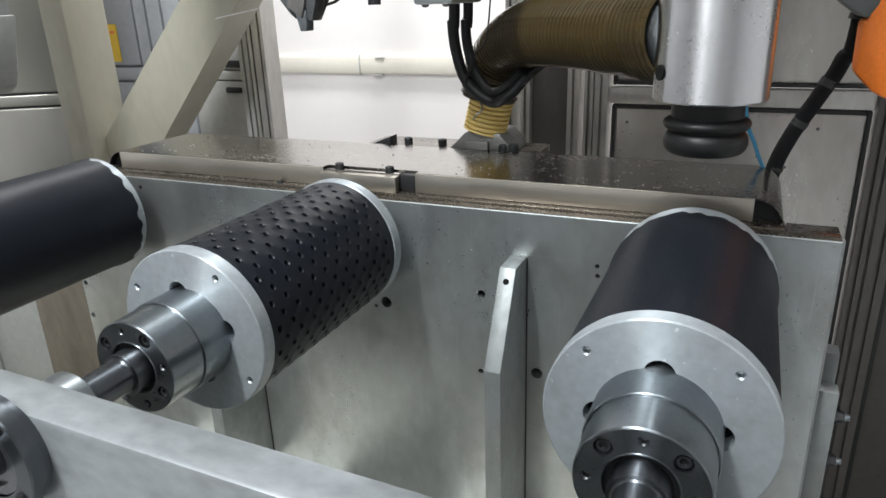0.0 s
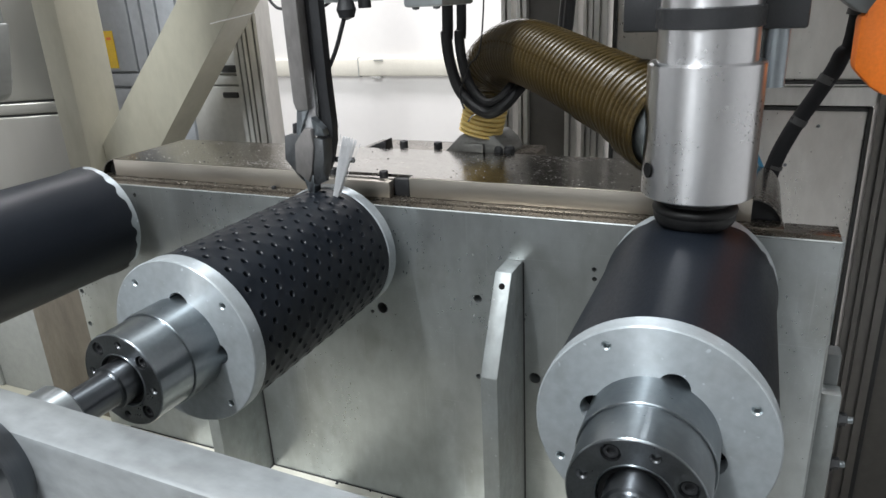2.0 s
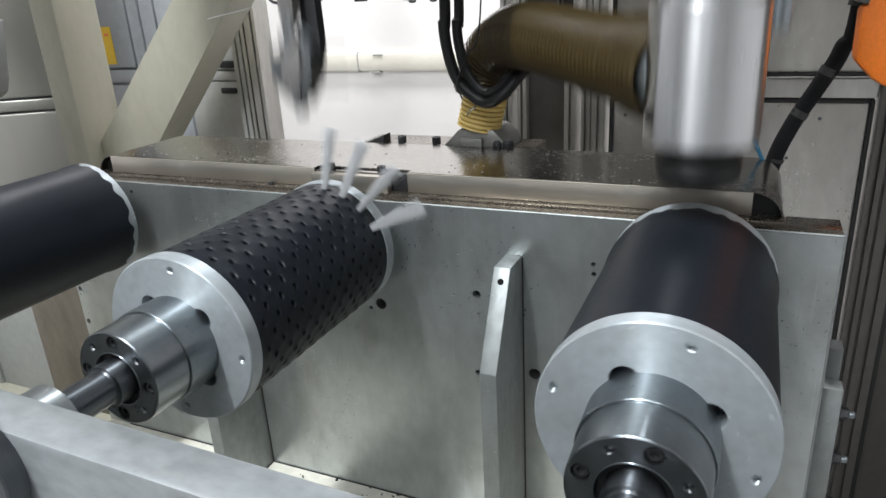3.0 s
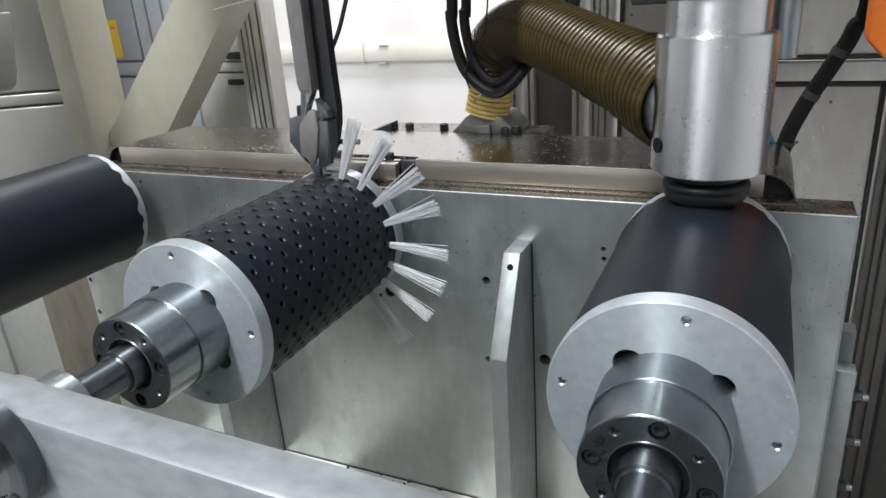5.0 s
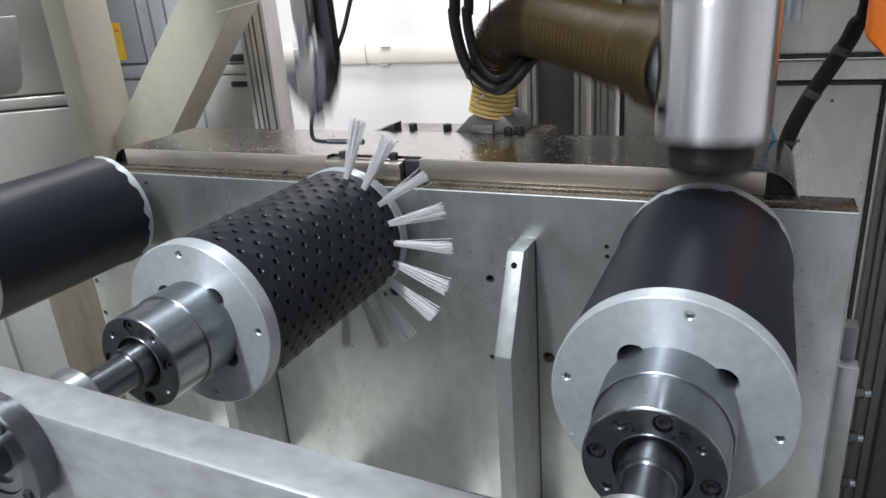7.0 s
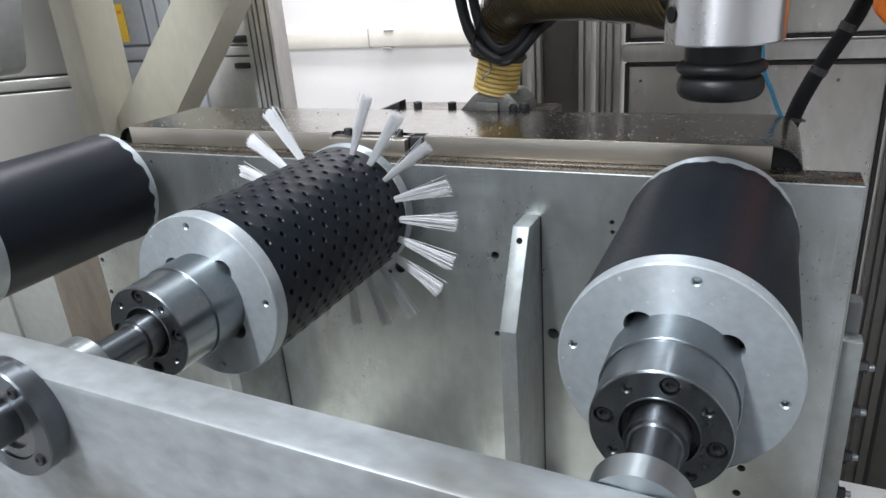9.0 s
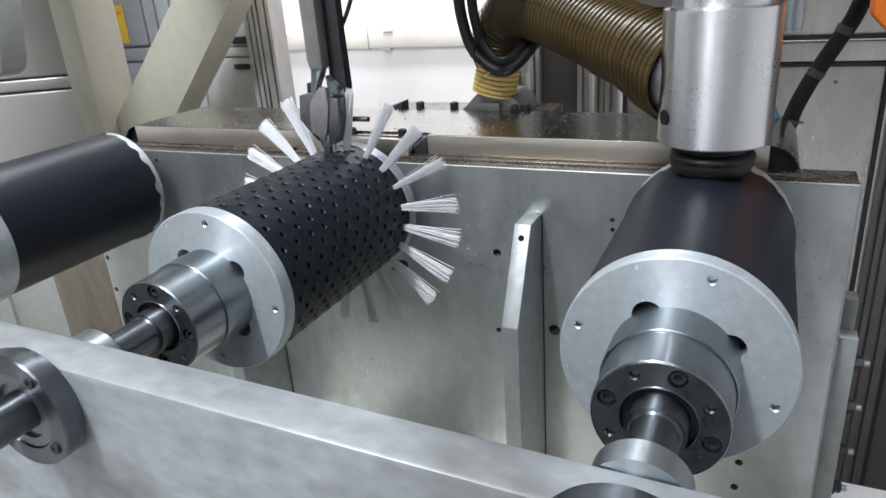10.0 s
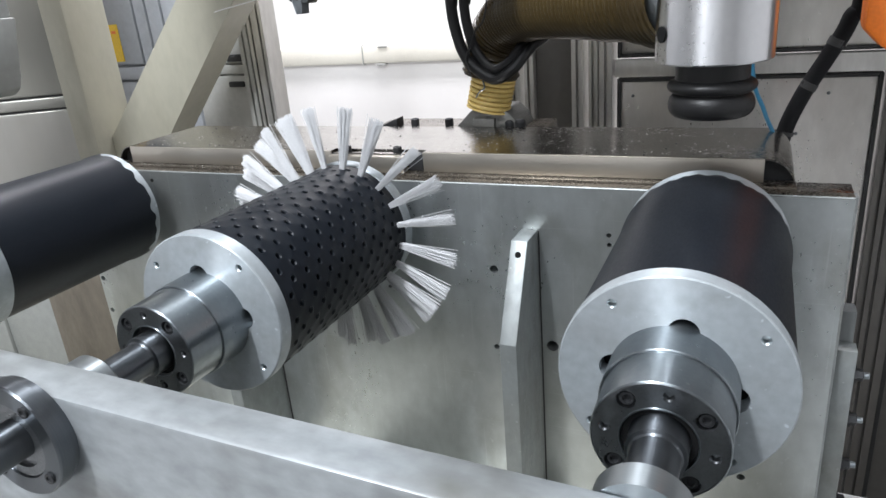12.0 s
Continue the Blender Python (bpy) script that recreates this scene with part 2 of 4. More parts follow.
def lathe(profile, n=48, axis="y", bm=None, shift=(0, 0, 0)):
    """Turns (radius, length) pairs round an axis; closed at ends that reach radius 0."""
    bm = bm or bmesh.new()
    rings = []
    for r, d in profile:
        ring = []
        for i in range(1 if r == 0 else n):
            a = 2 * math.pi * i / n
            p = (r * math.sin(a), d, r * math.cos(a)) if axis == "y" else (r * math.sin(a), r * math.cos(a), d)
            ring.append(bm.verts.new(Vector(p) + Vector(shift)))
        rings.append(ring)
    for p, q in zip(rings, rings[1:]):
        for i in range(n):
            j = (i + 1) % n
            quad = [p[i % len(p)], p[j % len(p)], q[j % len(q)], q[i % len(q)]]
            quad = list(dict.fromkeys(quad))
            if len(quad) > 2:
                bm.faces.new(quad)
    return bm


def holed_disc(radius, holes, y0, y1, chamfer=0.0015, n=96, inner=0.0):
    """A disc across y with round holes (x, z, radius) right through it."""
    bm = bmesh.new()

    def loop(cx, cz, r, y, k):
        vs = [bm.verts.new((cx + r * math.sin(2 * math.pi * i / k), y, cz + r * math.cos(2 * math.pi * i / k))) for i in range(k)]
        return vs, [bm.edges.new((vs[i], vs[(i + 1) % k])) for i in range(k)]

    def wall(a, b):
        for i in range(len(a)):
            j = (i + 1) % len(a)
            bm.faces.new((a[i], a[j], b[j], b[i]))

    every = list(holes) + ([(0, 0, inner)] if inner else [])
    caps, sides = {}, {}
    for y in (y0, y1):
        edges = []
        v, e = loop(0, 0, radius - chamfer, y, n)
        edges += e
        sides[y] = [v]
        for x, z, r in every:
            v, e = loop(x, z, r, y, 24)
            edges += e
            sides[y].append(v)
        bmesh.ops.triangle_fill(bm, use_beauty=True, use_dissolve=False, edges=edges)
    a, _ = loop(0, 0, radius, y0 + chamfer, n)
    b, _ = loop(0, 0, radius, y1 - chamfer, n)
    wall(sides[y0][0], a), wall(a, b), wall(b, sides[y1][0])
    for p, q in zip(sides[y0][1:], sides[y1][1:]):
        wall(p, q)
    return bm


def holed_plate(x0, x1, z0, z1, y0, y1, holes, blind=0.0):
    """An upright plate across y with round holes (x, z, radius)."""
    bm = bmesh.new()

    def ring(pts, y):
        vs = [bm.verts.new((x, y, z)) for x, z in pts]
        return vs, [bm.edges.new((vs[i], vs[(i + 1) % len(vs)])) for i in range(len(vs))]

    outlines = [[(x0, z0), (x1, z0), (x1, z1), (x0, z1)]]
    for x, z, r in holes:
        outlines.append([(x + r * math.sin(2 * math.pi * i / 20), z + r * math.cos(2 * math.pi * i / 20)) for i in range(20)])
    both = []
    for y in (y0, y1):
        made = [ring(o, y) for o in outlines]
        bmesh.ops.triangle_fill(bm, use_beauty=True, use_dissolve=False, edges=[e for _, es in made for e in es])
        both.append([v for v, _ in made])
    for a, b in zip(*both):
        for i in range(len(a)):
            j = (i + 1) % len(a)
            bm.faces.new((a[i], a[j], b[j], b[i]))
    return bm


def tube(points, radius, n=12, ridge=0.0, per=1):
    """A round tube along a smooth line through the points; ridge adds rings."""
    pts = [Vector(p) for p in points]
    line = []
    for i in range(len(pts) - 1):
        p0, p1, p2, p3 = pts[max(0, i - 1)], pts[i], pts[i + 1], pts[min(len(pts) - 1, i + 2)]
        for k in range(8 * per):
            t = k / (8 * per)
            line.append(0.5 * (2 * p1 + (p2 - p0) * t + (2 * p0 - 5 * p1 + 4 * p2 - p3) * t * t + (3 * p1 - p0 - 3 * p2 + p3) * t ** 3))
    line.append(pts[-1])
    bm = bmesh.new()
    rings, side = [], Vector((0.3, 0.2, 1))
    for i, p in enumerate(line):
        way = (line[min(i + 1, len(line) - 1)] - line[max(0, i - 1)]).normalized()
        u = way.cross(side).normalized()
        v = way.cross(u)
        side = -v if v.dot(side) < 0 else v
        r = radius * (1 + (ridge if i % 2 else -ridge))
        rings.append([bm.verts.new(p + r * (math.cos(2 * math.pi * k / n) * u + math.sin(2 * math.pi * k / n) * side)) for k in range(n)])
    for a, b in zip(rings, rings[1:]):
        for k in range(n):
            bm.faces.new((a[k], a[(k + 1) % n], b[(k + 1) % n], b[k]))
    bm.faces.new(rings[0]), bm.faces.new(rings[-1])
    return bm


def socket_screw(r, h, parent, x, y, z, axis="y", mat=None):
    """A cap screw with a hollow hexagon; its head looks along -y, or up for axis z."""
    bm = lathe([(0, -h * 0.45), (r * 0.5, -h * 0.45), (r * 0.55, -h), (r * 0.9, -h), (r, -h * 0.85), (r, 0), (0, 0)] if axis == "y"
               else [(0, h * 0.45), (r * 0.5, h * 0.45), (r * 0.55, h), (r * 0.9, h), (r, h * 0.85), (r, 0), (0, 0)], 18, axis)
    return part("screw", bm, mat or BLACK_STEEL, parent, "", pose(x, y, z))


# ---- the places of the main parts ----
XL, XR, PITCH, ZC = -0.502, -0.040, 0.462, 1.183      # spindle axes and their height
YF, YB, YP = 0.477, 0.7765, 0.81                       # near flange, far flange, rear plate
ROW_Y = 0.742                                          # the row under the tools
RB, RF, FT = 0.0885, 0.0902, 0.018                     # tube and flange radius, flange thickness
SHIFT = 0.0124                                         # the carriage's step to the next row
STEP = 18.0
# the moments at which the tools are down: slow at first, then quick
LOWS = [1.6, 2.02, 2.45, 2.88, 3.3, 3.7, 4.12, 4.54, 4.96, 5.39, 5.8, 6.22, 6.65, 7.07, 7.49, 7.91, 8.33, 8.77, 9.18, 9.6, 10.0]
STROKES = LOWS + [10.36, 10.715, 11.06, 11.41, 11.77]    # the tools' strokes, quicker at the end
LOWS += [10.4 + 0.14 * k for k in range(11)] + [11.928]

# ---- hall: floor, walls, ceiling ----
tagged(part("floor", box(-5, 4, -4, 3.1, -0.1, 0.0, 0), FLOOR), "grey concrete hall floor", "floor", kind="structure")
tagged(part("wall_north", box(-5, 4, 3.0, 3.2, 0, 4.2, 0), WALL), "white painted hall wall behind the machine", "wall", kind="structure")
# side walls, south wall and ceiling are unseen, pale to bounce fill light
tagged(part("wall_south", box(-5, 4, -4.2, -4, 0, 4.2, 0), HALL), "unseen pale hall wall bouncing fill light", "wall", kind="structure")
tagged(part("wall_west", box(-5.2, -5, -4, 3.0, 0, 4.2, 0), HALL), "unseen pale hall wall bouncing fill light", "wall", kind="structure")
tagged(part("wall_east", box(4, 4.2, -4, 3.0, 0, 4.2, 0), HALL), "unseen pale hall wall bouncing fill light", "wall", kind="structure")
tagged(part("ceiling", box(-5.2, 4.2, -4.2, 3.2, 4.2, 4.4, 0), HALL), "unseen pale hall ceiling bouncing fill light", "ceiling", kind="structure")

duct = empty("cable_duct", "cream plastic cable duct along the white wall", "cable duct", -1.80, 3.0, 1.205)
part("duct_body", box(-1.6, 2.4, -0.026, 0.0, -0.042, 0.042, 0.01), DUCT, duct)
part("clip", box(0.05, 0.056, -0.031, 0.0, -0.047, 0.047, 0.003), GREY_PAINT, duct)
part("clip", box(0.14, 0.19, -0.031, 0.0, 0.030, 0.037, 0.002), GREY_PAINT, duct)
part("clip", box(0.125, 0.17, -0.031, 0.0, -0.052, -0.043, 0.002), GREY_PAINT, duct)

# ---- the enclosure behind the machine ----
enclosure = empty("machine_enclosure", "grey sheet-metal enclosure with aluminium profile posts behind the machine", "machine enclosure", 0, 1.54, 0)


def post(x0, x1, y0=-0.02, y1=0.04, z0=0.0, z1=2.4, grooves=1, mat=None):
    """An extruded profile with slots down its front."""
    pts, w = [(x0, y1), (x0, y0)], (x1 - x0) / grooves
    for i in range(grooves):
        c = x0 + w * (i + 0.5)
        pts += [(c - 0.003, y0), (c - 0.003, y0 + 0.012), (c + 0.003, y0 + 0.012), (c + 0.003, y0)]
    pts += [(x1, y0), (x1, y1)]
    bm = bmesh.new()
    a = [bm.verts.new((x, y, z0)) for x, y in pts]
    b = [bm.verts.new((x, y, z1)) for x, y in pts]
    bm.faces.new(a), bm.faces.new(b)
    for i in range(len(a)):
        j = (i + 1) % len(a)
        bm.faces.new((a[i], a[j], b[j], b[i]))
    return part("profile_post", bm, mat or PROFILE, enclosure)


post(-1.262, -1.232, mat=GREY_PAINT), post(-1.226, -1.176, grooves=2)
post(-0.515, -0.492), post(-0.480, -0.458)
post(-0.372, -0.346), post(-0.335, -0.315), post(-0.312, -0.284)
part("panel", box(-0.458, -0.372, 0.0, 0.02, 0, 2.4, 0.002), DARK_PANEL, enclosure)


def framed_panel(x0, x1, z0, z1):
    panel = part("panel", box(x0, x1, 0.0, 0.02, z0, z1, 0.002), SHEET, enclosure)
    for a, b, c, d in ((x0 - 0.008, x0, z0 - 0.008, z1 + 0.008), (x1, x1 + 0.008, z0 - 0.008, z1 + 0.008), (x0, x1, z0 - 0.008, z0), (x0, x1, z1, z1 + 0.008)):
        part("gasket", box(a, b, -0.006, 0.02, c, d, 0.002), GASKET, enclosure)
    for x, z in ((x0 + 0.025, z1 - 0.03), (x1 - 0.08, z1 - 0.03), (x1 - 0.13, z1 - 0.11)):
        part("rivet", lathe([(0, -0.003), (0.003, -0.002), (0.0035, 0.0)], 12), DARK_STEEL, panel, "", pose(x, 0, z))


framed_panel(-0.268, 0.208, 0.35, 1.260)
framed_panel(-0.268, 0.208, 1.318, 2.3)
part("rail", box(-0.280, 0.218, -0.012, 0.03, 1.271, 1.307, 0.003), PROFILE, enclosure)
post(0.222, 0.246, mat=DARK_PANEL), post(0.252, 0.288, mat=DARK_PANEL)
part("gasket", box(0.288, 0.3, -0.006, 0.02, 0, 2.4, 0.002), GASKET, enclosure)
part("panel", box(0.3, 1.3, 0.0, 0.02, 0, 2.4, 0.002), DARK_PANEL, enclosure)

cabinet = empty("control_cabinet", "grey painted control cabinet with dark handles", "cabinet", -1.5, 1.6, 0)
part("body", box(-0.02, 0.245, 0.012, 0.05, 0, 1.80, 0.004), GREY_PAINT, cabinet)
part("drawer_front", box(0.04, 0.235, -0.006, 0.012, 1.298, 1.324, 0.003), GREY_PAINT, cabinet)
part("door", box(0.04, 0.235, -0.006, 0.012, 0.2, 1.294, 0.003), GREY_PAINT, cabinet)
part("door", box(0.04, 0.235, -0.006, 0.012, 1.328, 1.78, 0.003), GREY_PAINT, cabinet)
part("handle", box(0.13, 0.20, -0.018, -0.006, 1.333, 1.352, 0.004), BLACK_STEEL, cabinet)
part("handle", box(0.12, 0.175, -0.014, -0.006, 1.262, 1.278, 0.004), BLACK_STEEL, cabinet)

back_cabinet = empty("blue_grey_cabinet", "blue-grey cabinet with upright seams and a yellow sticker", "cabinet", -1.75, 1.62, 0)
part("body", box(-0.5, 0.225, 0.01, 0.05, 0, 1.80, 0.004), BLUE_GREY, back_cabinet)
for a, b in ((-0.45, 0.035), (0.043, 0.085), (0.093, 0.145), (0.153, 0.222)):
    part("door", box(a, b, -0.008, 0.01, 1.335, 1.78, 0.003), BLUE_GREY, back_cabinet)
part("door", box(-0.45, 0.222, -0.008, 0.01, 1.29, 1.328, 0.003), BLUE_GREY, back_cabinet)
part("door", box(-0.45, 0.222, -0.008, 0.01, 0.2, 1.283, 0.003), BLUE_GREY, back_cabinet)
part("sticker", box(-0.090, -0.038, -0.010, -0.008, 1.345, 1.455, 0.0), YELLOW, back_cabinet, "yellow warning sticker")
part("mark", box(-0.066, -0.048, -0.0108, -0.010, 1.428, 1.436, 0.0), ORANGE, back_cabinet)

side_cover = empty("machine_side_cover", "pale sheet-metal cover with a double horizontal seam", "machine cover", -1.755, 1.36, 0)
side_cover.rotation_euler = (0, 0, radians(32))
part("upper_panel", box(-0.7, 0.0, 0.0, 0.03, 1.288, 2.4, 0.006), SIDE_SHEET, side_cover)
part("band", box(-0.7, 0.0, 0.0, 0.03, 1.252, 1.283, 0.005), SIDE_SHEET, side_cover)
part("seam", box(-0.69, -0.004, 0.006, 0.02, 1.2, 1.32, 0.0), GASKET, side_cover)
part("lower_panel", box(-0.7, 0.0, 0.0, 0.03, 0.0, 1.247, 0.006), SIDE_SHEET, side_cover)

stand = empty("machine_column", "cream painted machine column with a diagonal brace", "machine frame", -1.655, 1.355, 0)
part("column", box(-0.047, 0.039, -0.055, 0.079, 0.0, 2.4, 0.008), CREAM, stand)
part("brace", prism([(0.0395, 1.10), (0.19, 1.10), (0.277, 1.20), (0.511, 1.458), (0.826, 1.80), (0.658, 1.80), (0.335, 1.467), (0.131, 1.26), (0.0395, 1.17)], -0.005, 0.083, 0.004), CREAM, stand)

part("wire_end", tube([(0.4905, -0.0165, 1.4697), (0.52, -0.0175, 1.4745), (0.551, -0.0165, 1.4788), (0.62, -0.015, 1.4894)], 0.0012, 6), PAPER, stand, "thin white wire end")

left_head = empty("spindle_head_cover", "blue-grey housing hanging beside the column", "machine housing", -1.5, 1.0, 1.34)
part("housing", prism([(-0.3, -0.004), (0.055, 0.0), (0.078, 0.012), (0.088, 0.04), (0.125, 0.155), (-0.3, 0.155)], -0.06, 0.0, 0.006), HOUSING, left_head)
part("badge", prism([(0.0, 0.055), (0.024, 0.05), (0.01, 0.10), (0.0, 0.115)], -0.064, -0.0605), ORANGE, left_head, "orange badge")
# out of view, widened to keep lamp light off the column's front
part("added_hanger", box(-0.13, 0.11, -0.05, 0.0, 0.1555, 2.86, 0.004), HOUSING, left_head)

# ---- machine bed and the moving carriage ----
bed = empty("machine_bed", "cream painted machine bed below the carriage", "machine bed", 0, 0, 0)
part("body", box(-1.95, 0.112, 0.2, 1.15, 0, 0.70, 0.01), CREAM, bed)
part("stained_panel", box(-1.332, -1.0, 0.86, 0.875, 0.70, 1.06, 0.002), STAINED, bed, "brown-stained upright panel")
part("back_panel", box(-1.529, -1.20, 0.8765, 0.89, 0.70, 1.05, 0.002), HOUSING, bed)
part("end_panel", box(-1.90, -1.53, 0.87, 0.89, 0.70, 1.05, 0.003), HOUSING, bed)

carriage = empty("spindle_carriage", "milled aluminium spindle carriage with bar, rear plate and ribs", "machine carriage", 0, 0, 0.70)
L = pose(0, 0, -0.70)
part("front_bar", box(-1.11, 0.5, 0.275, 0.316, -0.51, 0.0, 0.0045), BAR, carriage, "greyed aluminium bar", L @ pose(-0.34, 0, 1.2135, 0, 1.6, 0))
part("base_plate", box(-1.10, 0.108, 0.33, 1.05, 0.7005, 0.74, 0.003), TRAY, carriage, at=L)
PLATE_HOLES = [(-0.4596, 1.0804, 0.0085), (-0.477, 1.072, 0.0028), (-0.1538, 1.176, 0.003), (-0.153, 1.163, 0.003), (-0.31, 1.115, 0.0060), (-0.23, 1.0075, 0.0080),
               (-0.3124, 0.994, 0.004), (0.0205, 0.848, 0.005), (0.018, 0.8065, 0.005), (-0.93, 1.05, 0.005), (-0.928, 1.02, 0.004), (-0.911, 1.220, 0.0035),
               (-1.096, 1.023, 0.005), (-1.095, 0.957, 0.005), (-1.094, 0.887, 0.005)]
part("rear_plate", holed_plate(-1.104, 0.1078, 0.74, 1.2352, YP, YP + 0.02, PLATE_HOLES), PLATE, carriage, "scuffed aluminium plate with drilled holes", L)
# chamfers in rougher grey metal, where a thin highlight falls
part("plate_edge", prism([(YP, 1.2353), (YP, 1.2364), (YP + 0.0011, 1.2375), (YP + 0.0016, 1.2375), (YP + 0.0016, 1.2353)], -1.104, 0.1078, 0, "x"), RIB_GREY, carriage, "chamfered strip along the plate edge", L)
part("plate_edge", prism([(0.1079, YP + 0.02), (0.1079, YP), (0.1108, YP + 0.003), (0.1108, YP + 0.02)], 0.74, 1.2375), RIB_GREY, carriage, "chamfered strip along the plate edge", L @ Matrix(((1, 0, 0, 0), (0, 0, 1, 0), (0, 1, 0, 0), (0, 0, 0, 1))))
part("plate_top", box(-1.104, 0.1078, YP + 0.0018, YP + 0.02, 1.2353, 1.2372, 0), OILY, carriage, "oily top of the plate", L)
part("backing", box(-1.10, 0.05, YP + 0.021, YP + 0.035, 0.80, 1.23, 0.001), BLACK_STEEL, carriage, at=L)
part("ledge", box(-1.02, 0.052, YP + 0.021, 0.86, 1.231, 1.2405, 0.001), OILY, carriage, "oily dark ledge", L)
part("corner_block", box(0.0535, 0.1085, YP + 0.0205, 0.868, 1.19, 1.2368, 0.001), COVER, carriage, at=L)
COVER_PLAN = [(-0.985, 0.8485), (-0.5725, 0.8485), (-0.5725, 0.8610), (-0.421, 0.8610), (-0.421, 0.8485), (0.017, 0.8485), (0.017, 1.02), (-0.985, 1.02)]
bm = bmesh.new()
low, top = [bm.verts.new((x, y, 1.2405)) for x, y in COVER_PLAN], [bm.verts.new((x, y, 1.2685)) for x, y in COVER_PLAN]
bm.faces.new(low), bm.faces.new(top)
for i in range(8):
    bm.faces.new((low[i], low[(i + 1) % 8], top[(i + 1) % 8], top[i]))
part("cover_strip", bm, COVER, carriage, "bent stainless cover strip with plastic chips on it", L)
for a, b in ((-0.985, -0.5725), (-0.421, 0.017)):
    part("cover_lip", box(a, b, 0.8455, 0.848, 1.2408, 1.2682, 0.0006), LIP, carriage, "folded lip of the cover, coloured lighter for its reflections", L)
part("clamp_block", box(-0.570, -0.446, 0.833, 0.8455, 1.2408, 1.2640, 0.001), LIP, carriage, at=L)
part("clamp_bed", box(-0.570, -0.446, 0.8468, 0.8596, 1.2405, 1.2658, 0.0006), COVER, carriage, at=L)
part("stop_block", box(-0.4455, -0.4225, 0.8475, 0.8604, 1.2405, 1.2655, 0.002), BLACK_STEEL, carriage, at=L)
for x, y, r, h in ((-0.548, 0.8530, 0.0064, 0.0085), (-0.4640, 0.8530, 0.0064, 0.0085), (-0.648, 0.838, 0.004, 0.004)):
    socket_screw(r, h, carriage, x, y, (1.2659 if r > 0.005 else 1.2405) - 0.70, "z")


def chips(name, n, x0, x1, y0, y1, z, size, mat, seed):
    """Loose drilling chips: tiny curled flakes."""
    rnd = random.Random(seed)
    bm = bmesh.new()
    for k in range(n):
        c = Vector((x0 + (x1 - x0) * rnd.random(), y0 + (y1 - y0) * rnd.random() ** 1.5, z))
        a, s = rnd.uniform(0, 6.28), size * rnd.uniform(0.4, 1.4)
        u, v = Vector((math.cos(a), math.sin(a), 0)) * s, Vector((-math.sin(a), math.cos(a), 0)) * s * rnd.uniform(0.25, 0.7)
        q = [bm.verts.new(c + p) for p in (-u - v, u - v * 0.6, u + v, -u + v * 0.7)]
        q += [bm.verts.new(c + p * 0.8 + Vector((0, 0, s * rnd.uniform(0.2, 0.6)))) for p in (-u - v, u - v, u + v, -u + v)]
        bm.faces.new(q[4:])
        for i in range(4):
            bm.faces.new((q[i], q[(i + 1) % 4], q[4 + (i + 1) % 4], q[4 + i]))
    return tagged(part(name, bm, mat, carriage, "", L), kind="stuff")


chips("pale_chips", 330, -0.97, 0.0, 0.86, 1.01, 1.2686, 0.0009, PALE, 3)
chips("dark_chips", 80, -0.97, 0.0, 0.85, 1.01, 1.2686, 0.0011, BLACK_STEEL, 4)
chips("ledge_chips", 60, -0.98, 0.06, YP + 0.023, 0.845, 1.2406, 0.0007, PALE, 5)
chips("tray_chips", 120, -0.70, -0.05, 0.74, 0.808, 0.7401, 0.003, BLACK_STEEL, 6)


def curled_end(x0, sign):
    """The strip's end, curled down and open in front; a black core paints the shade inside."""
    out = [(x0 + sign * 0.034 * math.sin(a), 1.2345 + 0.034 * math.cos(a)) for a in [radians(9 * i) for i in range(11)]]
    inn = [(x0 + sign * 0.0325 * math.sin(a), 1.2345 + 0.0325 * math.cos(a)) for a in [radians(9 * i) for i in range(10, -1, -1)]]
    part("curled_end", prism(out + inn, 0.848, 1.02), COVER, carriage, "", L)
    part("curl_shade_core", prism([(x0, 1.2345)] + inn, 0.862, 1.01), BLACK_STEEL, carriage, "", L)


curled_end(0.0172, 1), curled_end(-0.9852, -1)

part("joint_seam", box(-1.05, 0.1, 0.8085, 0.8099, 0.7401, 0.7416, 0), GASKET, carriage, "", L)
RIB = [(0.7645, 1.178), (0.8098, 1.178), (0.8098, 0.74), (0.7025, 0.74), (0.7025, 1.062)]
for x in (-0.2455, -0.2455 - PITCH):
    part("rib", prism(RIB, x - 0.0218, x, 0.0012, "x"), RIB_GREY, carriage, "bevelled aluminium rib", L)
    part("joint_seam", box(x + 0.0001, x + 0.0016, 0.8085, 0.8099, 0.742, 1.176, 0), GASKET, carriage, "", L)
    part("joint_seam", box(x - 0.001, x + 0.0014, 0.70, 0.808, 0.7401, 0.7414, 0), GASKET, carriage, "", L)
# flat dark disc on the bevel paints the shade of a hole
part("rib_hole_shade", lathe([(0.004, 0.001), (0.004, -0.0003), (0, -0.0003)], 16), HOLE, carriage, "", L @ pose(-0.2560, 0.7560, 1.1625, -28, 0, 0))
part("side_arm", box(0.1115, 0.134, 0.826, 0.85, 0.74, 1.045, 0.002), RIB_GREY, carriage, at=L)
for z in (1.008, 0.945, 0.878, 0.82):
    bolt = part("arm_bolt", lathe([(0, 0.0), (0.0105, 0.0), (0.0105, 0.003), (0.0078, 0.0032), (0.0078, 0.0095), (0.0066, 0.0105), (0.0, 0.0105)], 6, "z"), BLACK_STEEL, carriage, "dark hexagon bolt", L @ pose(0.134, 0.838, z, 0, 90, 0))
    part("bolt_tip", lathe([(0, 0.0105), (0.0042, 0.0105), (0.0042, 0.016), (0.0034, 0.0168), (0, 0.0168)], 16, "z"), STEEL, bolt, "bright threaded end")
